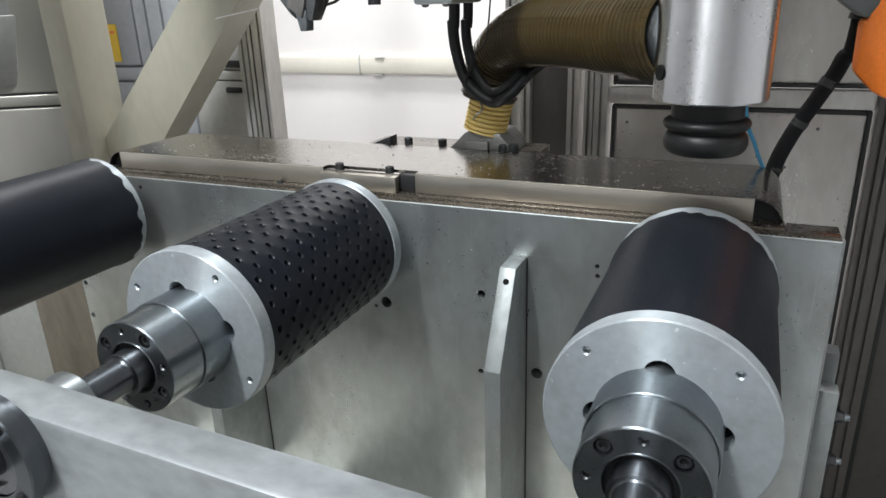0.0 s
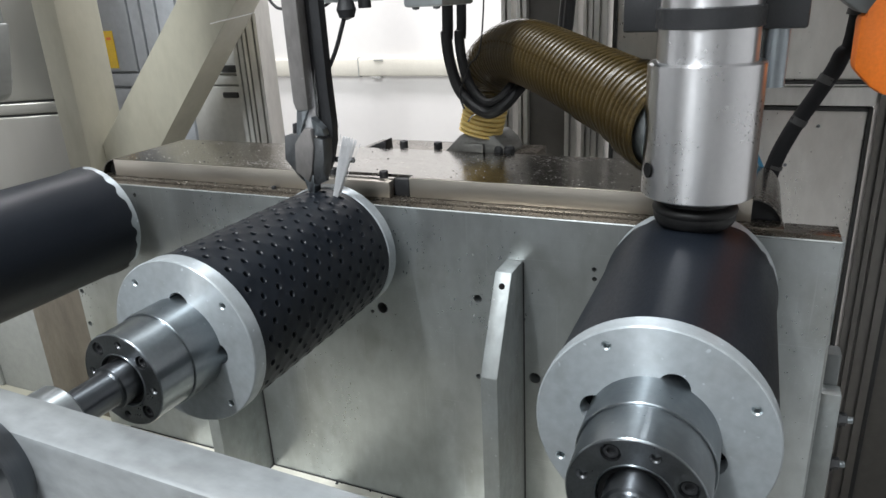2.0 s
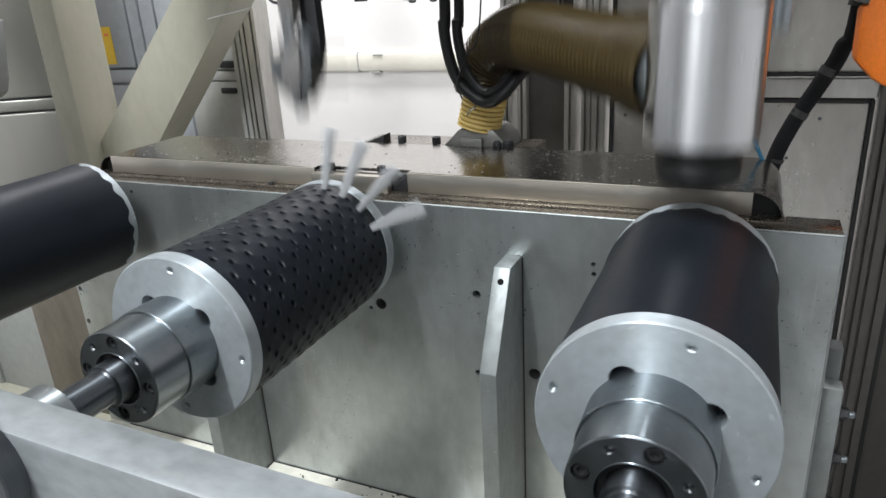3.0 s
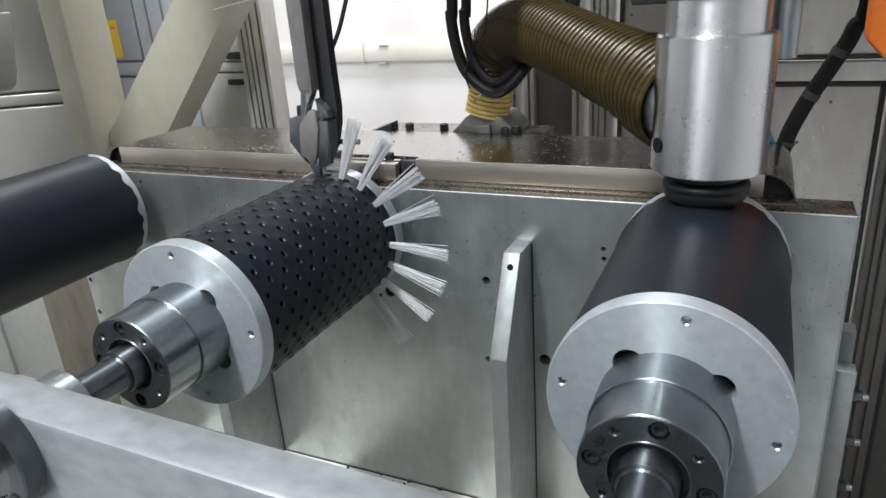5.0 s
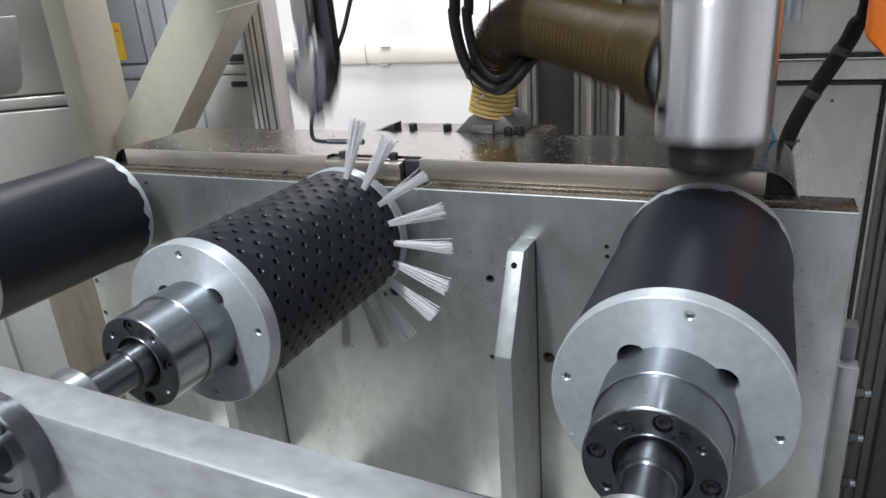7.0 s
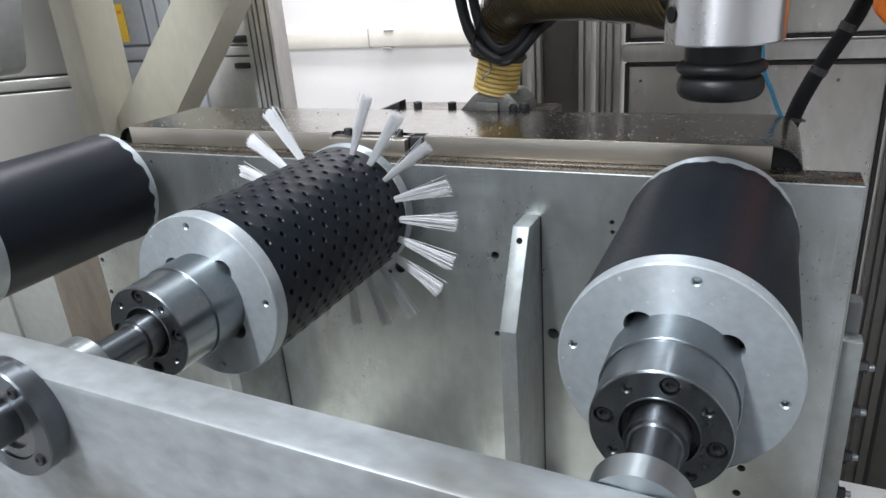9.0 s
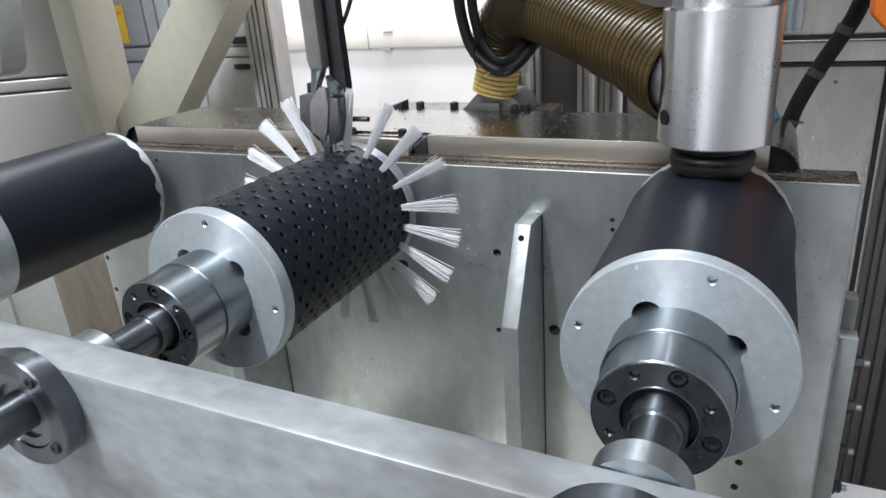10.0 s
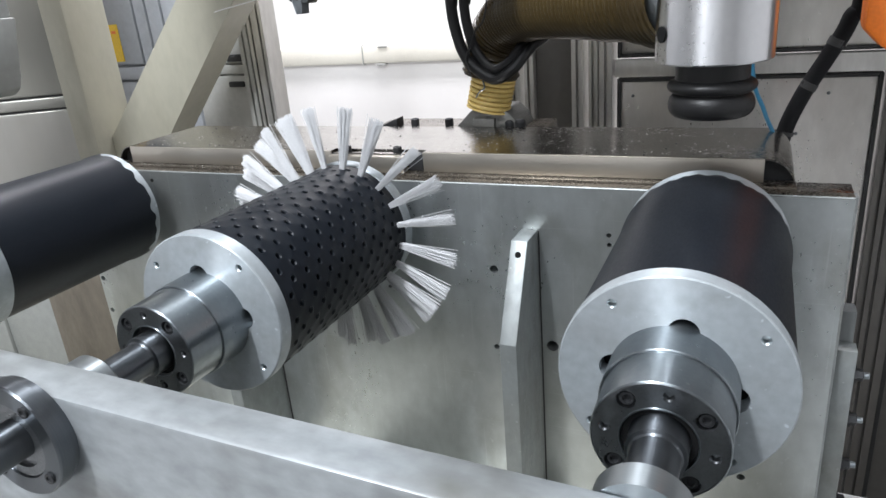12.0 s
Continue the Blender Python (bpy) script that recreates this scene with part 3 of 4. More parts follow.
part("arm_block", box(0.1115, 0.131, 0.8505, 0.876, 0.80, 1.085, 0.003), DARK_GREY, carriage, "oily dark block", L)
# behind the strips: studs, wedge and the clamp of the yellow hose
for x in (-0.5284, -0.465):
    part("stud", lathe([(0, 0), (0.0072, 0), (0.0072, 0.011), (0.0064, 0.0125), (0.0036, 0.0125), (0.0036, 0.007), (0, 0.007)], 20, "z"), BLACK_STEEL, carriage, "", L @ pose(x, 1.045, 1.2645))
part("stud_plate", box(-0.61, -0.30, 1.0205, 1.12, 1.2405, 1.2625, 0.002), OILY, carriage, at=L)
part("wedge", prism([(-0.60, 1.2625), (-0.558, 1.2625), (-0.558, 1.279)], 1.035, 1.06, 0.001), BLACK_STEEL, carriage, at=L)
part("hose_clamp", prism([(-0.449, 1.2625), (-0.334, 1.2625), (-0.345, 1.280), (-0.358, 1.2945), (-0.416, 1.2945)], 1.025, 1.105, 0.004), CLAMP, carriage, "grey cast hose clamp", L)
part("clamp_lug", box(-0.412, -0.375, 1.018, 1.0249, 1.268, 1.282, 0.002), CLAMP, carriage, at=L)
for x in (-0.352, -0.336):
    part("clamp_knob", lathe([(0, 0), (0.009, 0), (0.009, 0.012), (0.006, 0.016), (0, 0.016)], 14, "z"), BLACK_STEEL, carriage, "", L @ pose(x, 1.03, 1.2625))

# ---- spindles with their tubes ----


def flange(name, parent, y0, y1, label):
    holes = []
    for k in range(4):
        a = radians(90 * k + 45)
        holes.append((0.0785 * math.sin(a), 0.0785 * math.cos(a), 0.0040))
        b = radians(90 * k)
        holes.append((0.0450 * math.sin(b), 0.0450 * math.cos(b), 0.0120))
    ob = part(name, holed_disc(RF, holes, y0, y1, 0.0012), FACED, parent, label)
    if y0 == 0:
        for x, z, r in holes[::2]:
            part("thread", lathe([(0.0040, 0.0003), (0.0030, 0.0016), (0.0029, 0.007), (0.0, 0.008)], 16), ALUMINIUM, ob, "", pose(x, 0, z))
    return ob


LEN = YB - YF
RIMS = {XR: 0.028, XL - PITCH: 0.016, XL: FT}          # how much of the far flange's rim stays bare


def plain_shell(parent, seed, rim, orders):
    """A smooth tube whose far end was cut by hand: its lip laps unevenly over the flange's rim."""
    rnd = random.Random(seed)
    n = 192
    waves = [(k, rnd.uniform(0, 6.28), rnd.uniform(0.3, 0.7)) for k in orders]
    lap = [sum(w * math.sin(k * 2 * math.pi * i / n + p) for k, p, w in waves) for i in range(n)]
    bm = lathe([(0.045, FT), (RB, FT), (RB, LEN - rim - 0.010), (RF + 0.0002, LEN - rim - 0.004)], n)
    bm.verts.ensure_lookup_table()
    edge = list(bm.verts)[-n:]
    lip, inner = [], []
    for i, v in enumerate(edge):
        a, y = 2 * math.pi * i / n, LEN - rim + 0.0050 + 0.0032 * max(-1.3, min(2.2, lap[i]))
        for ring, r in ((lip, RF + 0.0005 + 0.0001 * lap[i]), (inner, RF + 0.0002)):
            ring.append(bm.verts.new((r * math.sin(a), y, r * math.cos(a))))
    for p, q in ((edge, lip), (lip, inner)):
        for i in range(n):
            m = (i + 1) % n
            bm.faces.new((p[i], p[m], q[m], q[i]))
    part("tube", bm, PLASTIC, parent, "smooth black plastic tube with an uneven cut edge")


def drilled_shell(parent):
    """A tube in cells, each with a burred hole; rows are staggered by half a step."""
    bm = bmesh.new()
    rows, y_far, pitch, cells = 20, ROW_Y - YF, SHIFT, 20
    first = y_far - (rows - 1) * pitch

    def at(a, y, r):
        return bm.verts.new((r * math.sin(a), y, r * math.cos(a)))

    edge = [(-1, -1), (-0.5, -1), (0, -1), (0.5, -1), (1, -1), (1, 0), (1, 1), (0.5, 1), (0, 1), (-0.5, 1), (-1, 1), (-1, 0)]
    rim = []
    for u, v in edge:
        w = math.atan2(v * 0.6, u)
        rim.append((math.cos(w), math.sin(w)))
    rnd = random.Random(5)
    for j in range(rows):
        y = first + j * pitch
        for i in range(cells):
            a0 = radians(STEP * (i + 0.5 * ((rows - 1 - j) % 2)))
            da, dy = radians(STEP / 2), pitch / 2
            lift = 0.0003 + rnd.random() * 0.0006
            outer = [at(a0 + u * da, y + v * dy, RB) for u, v in edge]
            lip = [at(a0 + u * 0.0040 / RB, y + v * 0.0040, RB + lift) for u, v in rim]
            mouth = [at(a0 + u * 0.0033 / RB, y + v * 0.0026, RB - 0.0004) for u, v in rim]
            deep = [at(a0 + u * 0.0032 / RB, y + v * 0.0025, RB - 0.012) for u, v in rim]
            for p, q in ((outer, lip), (lip, mouth), (mouth, deep)):
                for k in range(12):
                    m = (k + 1) % 12
                    bm.faces.new((p[k], p[m], q[m], q[k]))
            bm.faces.new(deep)
    bmesh.ops.remove_doubles(bm, verts=bm.verts, dist=1e-5)
    lathe([(0.06, FT), (RB, FT), (RB, first - pitch / 2)], 80, "y", bm)
    lathe([(RB, y_far + pitch / 2), (RB, LEN - FT), (0.06, LEN - FT)], 80, "y", bm)
    part("tube", bm, PLASTIC, parent, "black plastic tube drilled with staggered rows of holes")


def spindle(x, drilled, label):
    """Its own space: the axis along y, y = 0 at the near flange's face."""
    ob = empty("brush_roller", label, "roller", x, YF, ZC, "brush rollers on the carriage")
    flange("near_flange", ob, 0.0, 0.040 if x < -0.9 else FT, "round aluminium flange with holes")
    flange("far_flange", ob, LEN - RIMS[x], LEN, "round aluminium flange")
    drilled_shell(ob) if drilled else plain_shell(ob, 7 if x == XR else 12, RIMS[x], (4, 9, 14, 23, 31, 41) if x == XR else (3, 5, 9, 14, 22))
    part("inner_core", lathe([(0, FT + 0.004), (0.07, FT + 0.004), (0.07, LEN - FT - 0.004), (0, LEN - FT - 0.004)], 32), BLACK_STEEL, ob)
    hub = part("hub", lathe([(0.0, 0.017), (0.0497, 0.017), (0.0497, -0.036), (0.0490, -0.0367), (0.0476, -0.0368), (0.0472, -0.0760), (0.0464, -0.0768), (0.0460, -0.0768),
                             (0.0460, -0.0700), (0.0, -0.0700)], 96), STEEL, ob, "stepped steel clamping hub")
    places = [(0.0372 * math.sin(radians(45 * k)), 0.0372 * math.cos(radians(45 * k)), 0.0068 if k % 2 else 0.0040) for k in range(8)]
    part("hub_face", holed_disc(0.0459, places, -0.0768, -0.0702, 0.0003, 96, 0.0272), DARK_STEEL, hub, "dark ground hub face with screw holes")
    part("bore_ring", lathe([(0.0274, -0.0766), (0.0270, -0.0776), (0.0262, -0.0776), (0.0258, -0.0705)], 64), STEEL, hub, "bright ring round the bore")
    part("seal_ring", lathe([(0.0257, -0.0703), (0.0257, -0.0735), (0.0212, -0.0735), (0.0212, -0.0703)], 48), RUBBER, hub)
    for x1, z1, r in places:
        if r > 0.005:
            socket_screw(0.0055, 0.0050, hub, x1, -0.0702, z1)
        else:
            part("thread_bore", lathe([(0.0039, -0.0760), (0.0031, -0.0745), (0.0031, -0.0706), (0, -0.0706)], 16), DARK_STEEL, hub, "", pose(x1, 0, z1))
    part("shaft", lathe([(0, -0.285), (0.0160, -0.285), (0.0168, -0.284), (0.0168, -0.094), (0.0180, -0.0925), (0.0205, -0.0915), (0.0208, -0.0905), (0.0208, -0.066), (0, -0.066)], 64), SHAFT, ob, "bright ground steel shaft")
    part("rear_shaft", lathe([(0, LEN), (0.03, LEN), (0.03, YP - YF - 0.002), (0, YP - YF - 0.002)], 32), STEEL, ob)
    return ob


roller_left = spindle(XL - PITCH, False, "smooth black tube roller waiting on the carriage")
roller_mid = spindle(XL, True, "black drilled brush roller being filled with bristle tufts")
roller_right = spindle(XR, False, "smooth black tube roller under the drill")

# ---- bearings on the bar ----
riders = [carriage]
for x in (XL - PITCH, XL, XR):
    bearing = empty("shaft_bearing", "round steel flange bearing screwed to the bar", "bearing", x, 0.268, ZC, "bearings on the bar")
    part("bush", lathe([(0.0, 0.048), (0.031, 0.048), (0.031, 0.068), (0.029, 0.070), (0.0172, 0.070), (0.0172, 0.048)], 48), BUSH, bearing)
    ring = part("flange_ring", lathe([(0.0, 0.007), (0.047, 0.007), (0.047, 0.0), (0.0502, 0.0), (0.0502, -0.011), (0.0490, -0.0125), (0.034, -0.0125), (0.034, -0.006), (0.0, -0.006)], 64), SHAFT, bearing)
    part("ball_race", lathe([(0.033, -0.006), (0.033, -0.011), (0.025, -0.011), (0.025, -0.008), (0.0172, -0.008), (0.0172, -0.006)], 48), DARK_STEEL, bearing)
    for k in range(4):
        a = radians(90 * k + 40)
        socket_screw(0.0048, 0.002, bearing, 0.0415 * math.sin(a), -0.0125, 0.0415 * math.cos(a))
    riders.append(bearing)

# ---- the drill head ----
DX, DY = -0.038, 0.735
drill = empty("drill_head", "bright aluminium drill head with black rubber bellows", "drill head", DX, DY, 1.397)
part("sleeve", lathe([(0.0, 0.002), (0.049, 0.0), (0.0525, 0.0), (0.054, 0.0015), (0.054, 0.128), (0.052, 0.130), (0.0, 0.130)], 96, "z"), TURNED, drill, "turned aluminium sleeve")
# dark disc on the sleeve's skin, coloured as the shaded inside of a bore
part("bore", lathe([(0.0075, 0.0), (0.0075, 0.001), (0, 0.001)], 20, "z"), HOLE, drill, "", pose(-0.0445, -0.0312, 0.028, 90, 0, -55))
part("motor", lathe([(0.0, 0.130), (0.046, 0.130), (0.046, 0.40), (0.0, 0.40)], 64, "z"), TURNED, drill)
part("crosshead", box(-0.085, 0.085, 0.03, 0.06, 0.155, 0.20, 0.003), BLACK_STEEL, drill)
part("collar", lathe([(0.046, 0.160), (0.0485, 0.161), (0.0485, 0.178), (0.046, 0.179)], 64, "z"), BLACK_STEEL, drill)
part("guide_rod", lathe([(0, 0.10), (0.013, 0.10), (0.013, 0.6), (0, 0.6)], 24, "z"), STEEL, drill, "", pose(0.058, 0.045, 0.0))
part("port", lathe([(0.0, 0.0), (0.047, 0.0), (0.047, 0.068), (0.045, 0.07), (0.0, 0.07)], 40, "z"), ALUMINIUM, drill, "round suction port", pose(0.0, 0.0, 0.062, 0, -90, -45))
bellows = []


def fold(radius, half):
    """A rounded rubber fold, thicker in its middle."""
    return [(0.0, half)] + [(radius - 0.0092 + 0.0092 * math.sin(radians(12 * i)), half * math.cos(radians(12 * i))) for i in range(16)] + [(0.0, -half)]


for profile, z in (([(0.0, 0.009), (0.0345, 0.009), (0.0345, -0.014), (0.0, -0.014)], -0.009), (fold(0.0418, 0.0066), -0.0235), ([(0.0, 0.006), (0.0350, 0.006), (0.0350, -0.006), (0.0, -0.006)], -0.030), (fold(0.0405, 0.0118), -0.0415)):
    bellows.append((part("bellows_fold", lathe(profile, 64, "z"), RUBBER, drill, "black rubber bellows fold", pose(0, 0, z)), z))

# ---- the tufting tool: the tool itself, and the hooked guide behind it ----
tool = empty("tufting_tool", "grey steel tufting tool with pointed jaws on a flat arm", "tufting tool", XL - 0.009, ROW_Y, 1.2715)
part("arm", prism([(-0.0062, 0.5), (0.0158, 0.5), (0.0152, 0.106), (-0.0030, 0.106), (-0.0062, 0.116)], -0.010, 0.008, 0.0015), TOOL, tool, "grey flat steel arm")
part("fork", prism([(-0.004, 0.107), (0.013, 0.107), (0.007, 0.094), (-0.001, 0.083), (-0.003, 0.070), (-0.009, 0.075)], -0.007, 0.006, 0.001), STEEL, tool)
part("fork", prism([(0.0155, 0.098), (0.0215, 0.090), (0.0305, 0.083), (0.0325, 0.074), (0.018, 0.074)], -0.007, 0.006, 0.001), STEEL, tool)
part("jaw", prism([(-0.0266, 0.0734), (-0.0020, 0.0755), (-0.0088, 0.065), (-0.0135, 0.0259), (-0.0045, 0.014), (-0.0120, 0.020), (-0.0302, 0.0426)], -0.008, 0.010, 0.0008), DARK_STEEL, tool)
part("jaw_plate", prism([(-0.0025, 0.0723), (0.0085, 0.0845), (0.0175, 0.0835), (0.0190, 0.0600), (0.0125, 0.0312), (0.0070, 0.0150), (-0.0123, 0.0282), (-0.0088, 0.064)], -0.013, -0.004, 0.001), TOOL, tool, "brighter steel plate")
part("tip", prism([(-0.0043, 0.0235), (0.0128, 0.0240), (0.0105, 0.0), (0.0015, 0.0)], -0.010, 0.006, 0.001), STEEL, tool)
part("side_jaw", prism([(0.0192, 0.072), (0.0318, 0.070), (0.0300, 0.044), (0.0200, 0.012), (0.0126, 0.012), (0.0128, 0.030)], -0.010, 0.0118, 0.001), DARK_STEEL, tool)
part("spring_block", prism([(-0.0140, 0.0885), (-0.0021, 0.0900), (-0.0035, 0.0765), (-0.0150, 0.0757)], -0.006, 0.008, 0.001), BLACK_STEEL, tool)

part("dark_arm", prism([(0.009, 0.5), (0.031, 0.5), (0.0316, 0.143), (0.0334, 0.081), (0.0325, 0.063), (0.0241, 0.034), (0.0104, 0.011), (0.0040, 0.0115), (0.0118, 0.080), (0.0104, 0.102)], 0.012, 0.026, 0.002), BLACK_STEEL, tool, "blackened steel arm")

guide = empty("hook_guide", "thin dark steel wire with a bent foot behind the tool", "guide wire", XL - 0.009, ROW_Y + 0.028, 1.2715)
part("wire", tube([(0.105, 0, 0.34), (0.078, 0, 0.265), (0.0536, 0, 0.2065), (0.0396, 0, 0.1747), (0.0235, 0, 0.1484), (-0.0003, 0, 0.1142), (-0.0215, 0, 0.074), (-0.0275, 0, 0.052), (-0.0265, 0, 0.0405), (-0.0179, 0, 0.0370), (0.0, 0, 0.0368), (0.050, 0, 0.0373)], 0.0027, 10), BLACK_STEEL, guide)
part("foot_sleeve", tube([(-0.004, 0, 0.0369), (0.051, 0, 0.0373)], 0.0036, 10), DARK_STEEL, guide)
part("ball_joint", lathe([(0, -0.012), (0.009, -0.009), (0.012, 0.0), (0.009, 0.010), (0.006, 0.03), (0, 0.03)], 20, "z"), BLACK_STEEL, guide, "", pose(0.0600, 0.0, 0.2215))

top_head = empty("tool_head_carrier", "dark steel carrier above the tools with an unseen shading beam", "machine head", -0.35, 0.78, 1.60)
# unseen, made deep to block light from the lamp behind
part("beam", box(-0.75, 0.6, 0.09, 0.3, 0.04, 0.70, 0.01), DARK_GREY, top_head)
part("mount", box(-0.030, 0.021, 0.0, 0.10, -0.108, 0.04, 0.004), ALUMINIUM, top_head, "light alloy mount")
for x in (-0.021, 0.006):
    # proud black slab in place of a slot's shaded opening
    part("slot_shade_slab", box(x - 0.0045, x + 0.0045, -0.0015, 0.001, -0.098, -0.05, 0.001), BLACK_STEEL, top_head)
    part("screw_end", lathe([(0, 0), (0.004, 0.001), (0.005, 0.004), (0, 0.004)], 14, "z"), DARK_STEEL, top_head, "", pose(x + 0.002, 0.012, -0.1115))
part("rail", box(-0.1524, -0.0850, 0.02, 0.06, -0.0985, 0.04, 0.002), ALUMINIUM, top_head)
part("link", box(-0.0848, -0.0302, 0.03, 0.06, -0.0950, 0.04, 0.002), BLACK_STEEL, top_head)
part("sensor", lathe([(0, 0), (0.0075, 0), (0.0082, 0.001), (0.0082, 0.02), (0, 0.02)], 20, "z"), BLACK_STEEL, top_head, "", pose(-0.0935, 0.022, -0.1065))
part("cable", tube([(-0.27, 0.04, -0.06), (-0.245, 0.04, -0.0955), (-0.228, 0.04, -0.1035), (-0.195, 0.04, -0.1065), (-0.166, 0.04, -0.1025), (-0.1525, 0.04, -0.096)], 0.0020, 8), RUBBER, top_head)
part("added_hanger", box(-0.2, 0.2, 0.15, 0.25, 0.70, 2.6, 0.01), DARK_GREY, top_head)

# ---- bristle tufts ----


def tuft_mesh(seed):
    rnd = random.Random(seed)
    bm = bmesh.new()
    lean, fan = rnd.gauss(0, 0.003), rnd.uniform(2.0, 3.1)
    for k in range(90):
        x0, y0 = rnd.uniform(-0.0029, 0.0029), rnd.uniform(-0.0029, 0.0029)
        x1 = x0 * fan + rnd.gauss(0, 0.0012) + lean
        y1 = y0 * 1.6 + rnd.gauss(0, 0.0012)
        if rnd.random() < 0.05:
            x1 += rnd.choice((-1, 1)) * 0.007
        ln = 0.087 + rnd.uniform(-0.005, 0.001)
        w = 0.00044
        bend = rnd.gauss(0, 0.0008)
        rings = []
        for s in (0.0, 0.5, 1.0):
            c = Vector((x0 + (x1 - x0) * s + bend * math.sin(math.pi * s), y0 + (y1 - y0) * s, RB - 0.006 + ln * s))
            rings.append([bm.verts.new(c + Vector((w * math.cos(q), w * math.sin(q), 0))) for q in (0, 2.1, 4.2)])
        for a, b in zip(rings, rings[1:]):
            for i in range(3):
                bm.faces.new((a[i], a[(i + 1) % 3], b[(i + 1) % 3], b[i]))
        bm.faces.new(rings[-1])
    me = bpy.data.meshes.new("bristle_tuft")
    finish(bm)
    bm.to_mesh(me)
    bm.free()
    me.materials.append(BRISTLE)
    return me


TUFT_MESHES = [tuft_mesh(k) for k in range(7)]
tufts = []
for k in range(len(LOWS)):
    ob = new("bristle_tuft", TUFT_MESHES[(k * 3) % 7])
    tufts.append(tagged(ob, "fanned tuft of white nylon bristles in the roller", "bristle tuft", "tufts on the roller"))

# ---- suction hose: rigid rings that follow the drill head ----
hose = empty("suction_hose", "oily brown corrugated suction hose to the drill head", "hose", -0.389, 1.05, 1.33)
hose_rings = []
HOSE_LINE = [(-0.070, 0.760, 1.459), (-0.110, 0.808, 1.457), (-0.161, 0.86, 1.4535), (-0.2329, 0.93, 1.452), (-0.300, 0.995, 1.446), (-0.345, 1.035, 1.425), (-0.374, 1.05, 1.392), (-0.383, 1.05, 1.352)]


def along(points, n):
    pts = [Vector(p) for p in points]
    dense = []
    for i in range(len(pts) - 1):
        p0, p1, p2, p3 = pts[max(0, i - 1)], pts[i], pts[i + 1], pts[min(len(pts) - 1, i + 2)]
        for k in range(20):
            t = k / 20
            dense.append(0.5 * (2 * p1 + (p2 - p0) * t + (2 * p0 - 5 * p1 + 4 * p2 - p3) * t * t + (3 * p1 - p0 - 3 * p2 + p3) * t ** 3))
    dense.append(pts[-1])
    run = [0.0]
    for a, b in zip(dense, dense[1:]):
        run.append(run[-1] + (b - a).length)
    out = []
    for k in range(n):
        s = run[-1] * k / (n - 1)
        i = min(max(j for j in range(len(run)) if run[j] <= s + 1e-9), len(dense) - 2)
        f = (s - run[i]) / max(1e-9, run[i + 1] - run[i])
        out.append((dense[i].lerp(dense[i + 1], f), (dense[i + 1] - dense[i]).normalized(), s / run[-1]))
    return out


N_RINGS, HOSE_BASE = 56, Vector((-0.389, 1.05, 1.33))
RING_MESHES = []
for r in (0.0530, 0.0490, 0.0460, 0.0445):
    bm = lathe([(r - 0.005, -0.0072), (r - 0.0022, -0.0064), (r - 0.0016, -0.0026), (r + 0.0006, -0.0016), (r + 0.0014, 0.0), (r + 0.0006, 0.0016), (r - 0.0016, 0.0026), (r - 0.0022, 0.0064), (r - 0.005, 0.0072)], 40, "z")
    finish(bm)
    me = bpy.data.meshes.new("hose_ring")
    bm.to_mesh(me)
    bm.free()
    me.materials.append(HOSE)
    RING_MESHES.append(me)
for p, way, s in along(HOSE_LINE, N_RINGS):
    ob = new("hose_ring", RING_MESHES[0 if s < 0.08 else 1 if s < 0.16 else 2 if s < 0.3 else 3])
    ob.parent = hose
    hose_rings.append((ob, p - HOSE_BASE, way, s))

yellow = empty("yellow_hose", "yellow corrugated hose standing on the clamp", "hose", -0.391, 1.05, 1.2945)
yellow.rotation_euler = (0, radians(14), 0)
part("pipe", lathe([(0.0, 0.0)] + [(0.0330 + 0.0026 * abs(math.cos(math.pi * k / 6)) ** 0.6 - (0.0022 if k % 6 == 3 else 0), 0.00125 * k) for k in range(58)] + [(0, 0.0725)], 40, "z"), YELLOW_HOSE, yellow)
part("wire_tie", tube([(-0.005, -0.037, 0.05), (0.001, -0.040, 0.04), (-0.006, -0.040, 0.032), (-0.010, -0.040, 0.022)], 0.0012, 6), DARK_STEEL, yellow)

# ---- cables ----
loop = empty("black_hose_loop", "two black rubber hoses hanging in a loop round the suction hose", "hose", -0.38, 1.02, 1.346)
part("hose", tube([(-0.030, -0.02, 0.62), (-0.038, -0.02, 0.155), (-0.042, -0.02, 0.12), (-0.035, -0.025, 0.075), (-0.015, -0.035, 0.033), (0.026, -0.045, 0.006), (0.055, -0.045, 0.016), (0.078, -0.02, 0.045), (0.10, 0.05, 0.075), (0.12, 0.08, 0.15), (0.13, 0.08, 0.62)], 0.0085, 12), RUBBER, loop)
part("hose", tube([(-0.010, -0.012, 0.62), (-0.019, -0.012, 0.155), (-0.023, -0.015, 0.12), (-0.018, -0.02, 0.08), (-0.002, -0.03, 0.042), (0.026, -0.04, 0.019), (0.050, -0.04, 0.027), (0.070, -0.015, 0.054), (0.09, 0.05, 0.085), (0.11, 0.09, 0.15), (0.12, 0.09, 0.62)], 0.0075, 12), RUBBER, loop)
part("thin_wire", tube([(0.035, -0.03, 0.62), (0.022, -0.03, 0.150), (-0.002, -0.035, 0.07), (-0.012, -0.047, 0.035), (-0.003, -0.055, 0.012)], 0.0013, 6), RUBBER, loop)

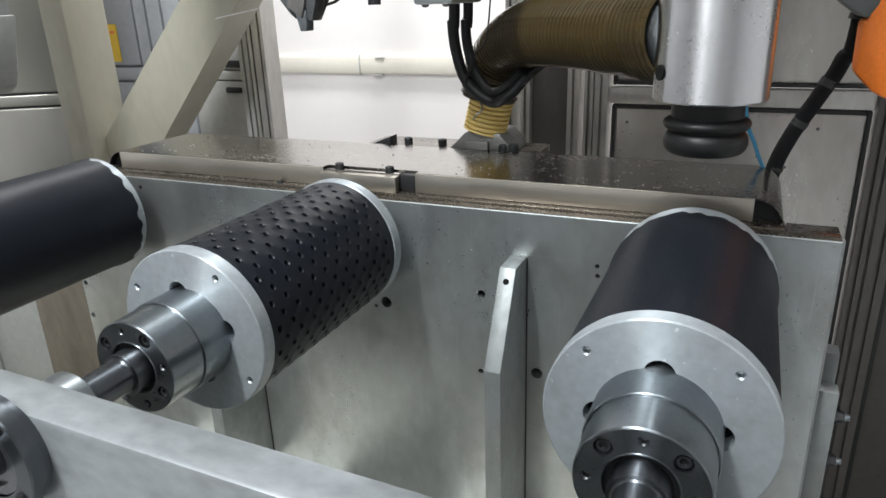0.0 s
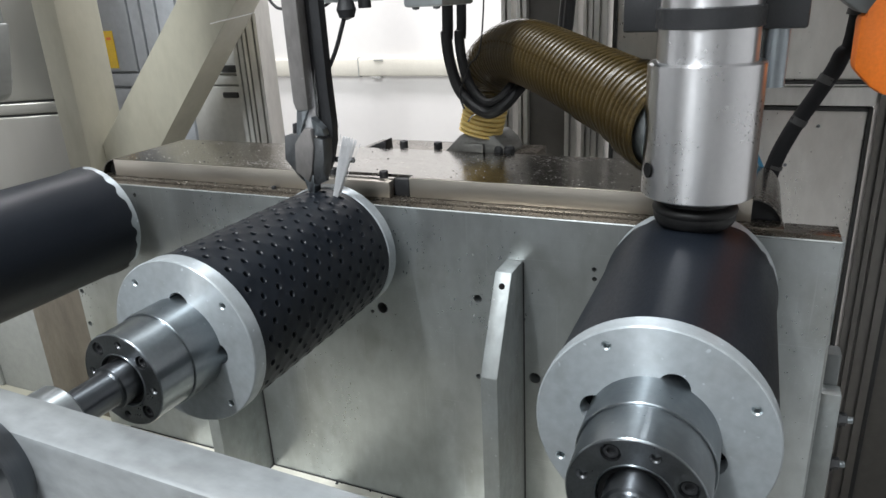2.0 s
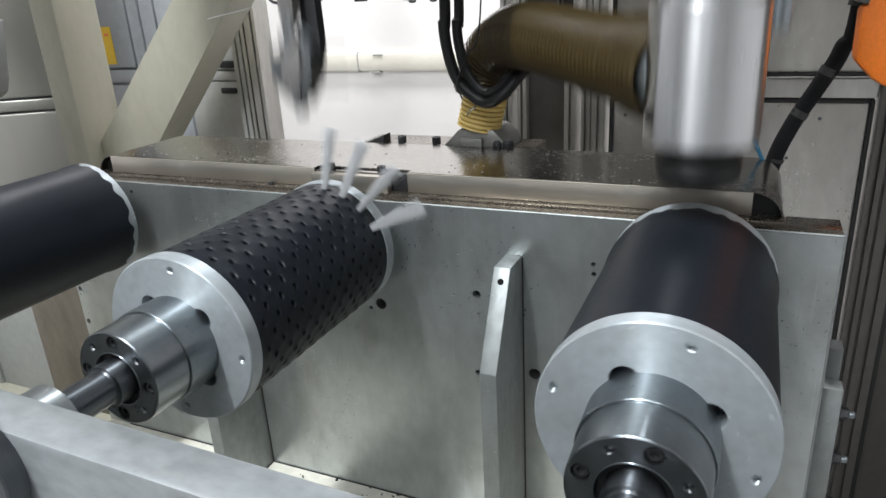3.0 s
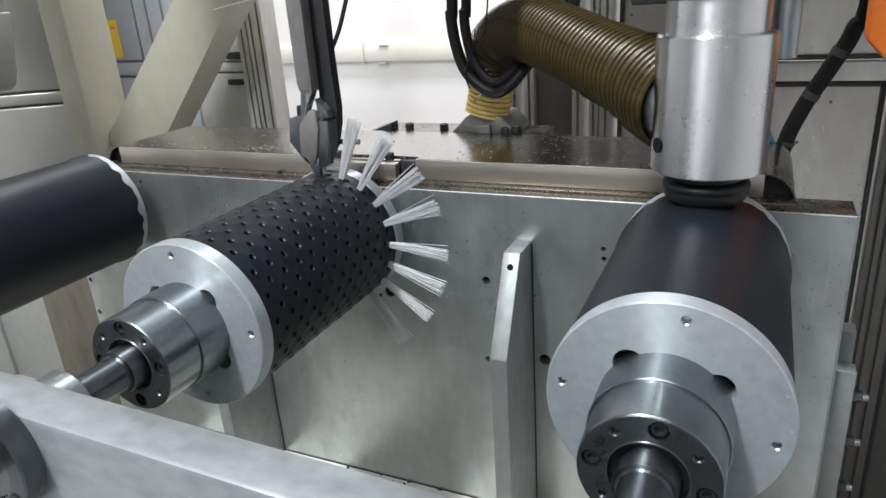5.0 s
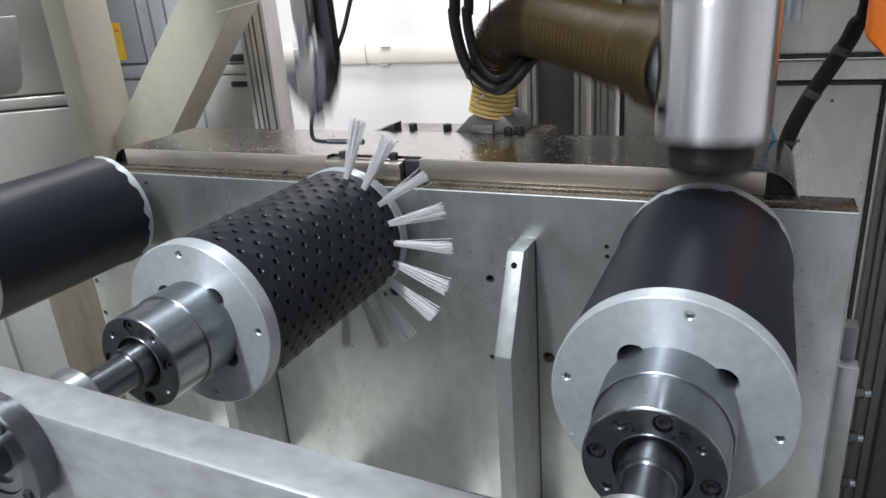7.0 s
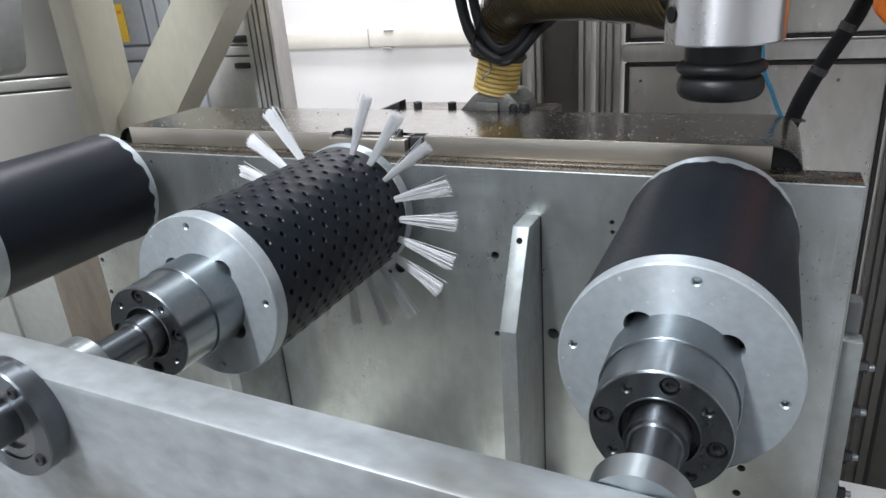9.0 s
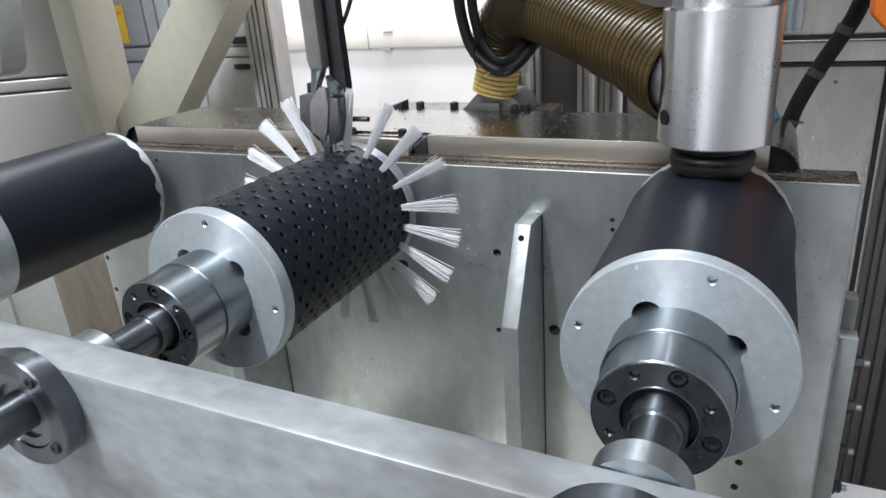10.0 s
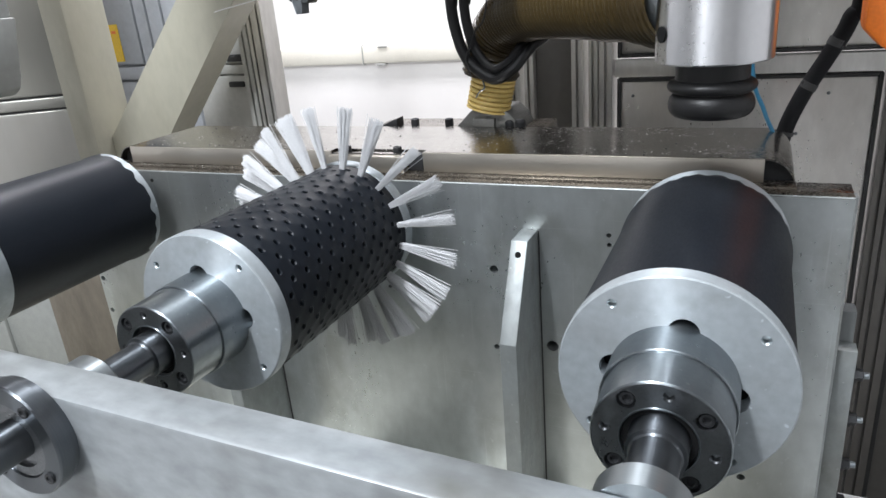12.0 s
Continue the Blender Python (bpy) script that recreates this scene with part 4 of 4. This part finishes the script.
cable = empty("spiral_cable", "thick black spiral-wrapped cable", "cable", 0.0415, 1.15, 1.20)
part("core", tube([(-0.03, 0.0, -0.46), (-0.01, 0.0, -0.08), (0.0, 0, 0.025), (0.0196, 0, 0.0875), (0.0492, 0, 0.147), (0.071, 0, 0.195), (0.0862, 0, 0.277), (0.09, 0, 0.8)], 0.0115, 16, 0.012, 2), SPIRAL, cable)
for a, b in (((0.0265, 0, 0.1015), (0.031, 0, 0.1105)), ((0.0555, 0, 0.1605), (0.060, 0, 0.1705)), ((0.0815, 0, 0.2515), (0.083, 0, 0.2595)), ((0.003, 0, 0.034), (0.0045, 0, 0.039))):
    part("wrap_band", tube([a, b], 0.0121, 16), GASKET, cable)
air = empty("blue_air_tube", "thin blue air tube", "air tube", 0.0, 1.0, 1.26)
part("tube", tube([(0.075, 0.13, -0.56), (0.06, 0.10, -0.20), (0.036, 0.03, -0.03), (0.0136, 0.005, 0.0344), (-0.006, 0.0, 0.10), (-0.012, 0.0, 0.3), (-0.012, 0.0, 0.9)], 0.0028, 10), BLUE, air)

robot = empty("orange_bracket", "orange painted machine bracket with dark edge", "bracket", 0.13, 1.0, 1.36)
part("plate", prism([(-0.016, 0.035), (0.004, 0.0135), (0.0195, 0.004), (0.08, 0.0), (0.08, 0.16), (0.004, 0.16), (0.003, 0.113), (-0.006, 0.098), (-0.017, 0.098)], 0.0, 0.05, 0.006), ORANGE, robot)
part("edge", prism([(-0.08, 0.155), (-0.054, 0.1275), (-0.0180, 0.1005), (-0.0065, 0.0985), (0.0020, 0.114), (0.003, 0.4), (-0.08, 0.4)], 0.004, 0.07, 0.003), DARK_GREY, robot, "dark grey housing above")
part("added_hanger", box(0.0, 0.08, 0.0501, 0.12, 0.08, 2.84, 0.004), DARK_GREY, robot)

carton = empty("white_carton", "plain white cardboard box beside the machine", "box", 0.40, 1.08, 0)
part("body", box(-0.228, 0.3, -0.12, 0.06, 0, 0.606, 0.003), PAPER, carton)
part("flap", box(-0.226, 0.298, -0.03, 0.058, 0.6065, 0.6095, 0.001), PAPER, carton)

# ---- what moves ----


def travel(t):
    """The carriage's step to the second row."""
    u = min(1, max(0, (t - 9.66) / 0.2))
    return SHIFT * u * u * (3 - 2 * u)


def turned(n):
    """The rollers' turn after n tufts: a round forwards, half a step back, then backwards."""
    return n * STEP if n < 20 else 19 * STEP - STEP / 2 - (n - 20) * STEP


def motions():
    steps = [(0.0, 0.0), (9.66, 0.0), (9.86, SHIFT), (12.0, SHIFT)]
    for ob in riders:
        base = ob.location.copy()
        walk(ob, [(t, Matrix.Translation(base) @ pose(0, d, 0)) for t, d in steps])
    gaps = [b - a for a, b in zip(LOWS, LOWS[1:])] + [0.14]
    times = [(0.0, 0)]
    for n, (t, g) in enumerate(zip(LOWS, gaps)):
        lead = 0.13 if n == len(LOWS) - 1 else 0.0
        times += [(t + (0.16 - lead) * g, n), (t + (0.45 - lead) * g, n + 1)]
    times = [r for r in times if r[0] < 11.996]
    times.append((12.0, times[-1][1]))
    for ob, first in ((roller_mid, -12.5), (roller_right, -0.5)):
        x = ob.location.x
        walk(ob, [(t, pose(x, YF + travel(t), ZC, 0, first + turned(n), 0)) for t, n in times])
    walk(roller_left, [(t, pose(XL - PITCH, YF + d, ZC, 0, 20, 0)) for t, d in steps])
    # tools: down at each of the lows, up between them
    spans = [b - a for a, b in zip(STROKES, STROKES[1:])] + [0.35]
    beats, hooks = [(0.0, 1.0), (1.43, 1.0)], [(0.0, 1.0)]
    for t, g in zip(STROKES, spans):
        beats += [(t - 0.04 * g, 0.0), (t + 0.13 * g, 0.0), (t + 0.47 * g, 1.0), (t + 0.57 * g, 1.0)]
        hooks += [(t - 0.40 * g, 1.0), (t - 0.21 * g, 0.0), (t + 0.20 * g, 0.0), (t + 0.38 * g, 1.0)]
    beats = [r for r in beats if r[0] < 11.996] + [(12.0, 1.0)]
    hooks = [r for r in hooks if r[0] < 11.996] + [(12.0, 1.0)]
    hooks = [r for i, r in enumerate(hooks) if i == 0 or r[0] > hooks[i - 1][0] + 0.002]
    base = drill.location.copy()
    walk(drill, [(t, Matrix.Translation(base + Vector((0, 0, -0.094 * (1 - u))))) for t, u in beats])
    for (ob, z), give in zip(bellows, (0.0, 0.008, 0.013, 0.0205)):
        walk(ob, [(t, pose(0, 0, z + give * (1 - u))) for t, u in beats])
    base = tool.location.copy()
    walk(tool, [(t, Matrix.Translation(base + Vector((0, 0, 0.195 * u)))) for t, u in beats])
    base = guide.location.copy()
    walk(guide, [(t, Matrix.Translation(base + Vector((0.01 * u, 0, 0.215 * u)))) for t, u in hooks])
    base = loop.location.copy()
    walk(loop, [(t, Matrix.Translation(base + Vector((0, 0, -0.013 * (1 - u))))) for t, u in beats])
    for ob, p, way, s in hose_rings:
        w = (1 - s) ** 1.2
        tilt = -0.094 * 1.2 * (1 - s) ** 0.2 / 0.45
        rows = []
        for t, u in beats:
            bent = (way + Vector((0, 0, -tilt * (1 - u)))).normalized()
            turn = bent.to_track_quat("Z", "Y").to_matrix().to_4x4()
            rows.append((t, Matrix.Translation(p + Vector((0, 0, -0.094 * w * (1 - u)))) @ turn))
        walk(ob, rows)
    # a tuft rides down in the tool, stays in its hole and turns with the roller
    for k, ob in enumerate(tufts):
        t0 = LOWS[k]
        y = ROW_Y - (SHIFT if k >= 20 else 0)
        start = pose(XL, y + travel(t0), ZC + 0.5)
        rows = [(0.0, start), (t0 - min(0.2, 0.4 * gaps[max(0, k - 1)]), start), (t0, pose(XL, y + travel(t0), ZC))]
        rows += [(t, pose(XL, y + travel(t), ZC, 0, turned(n) - turned(k), 0)) for t, n in times if t > t0]
        walk(ob, rows)


motions()
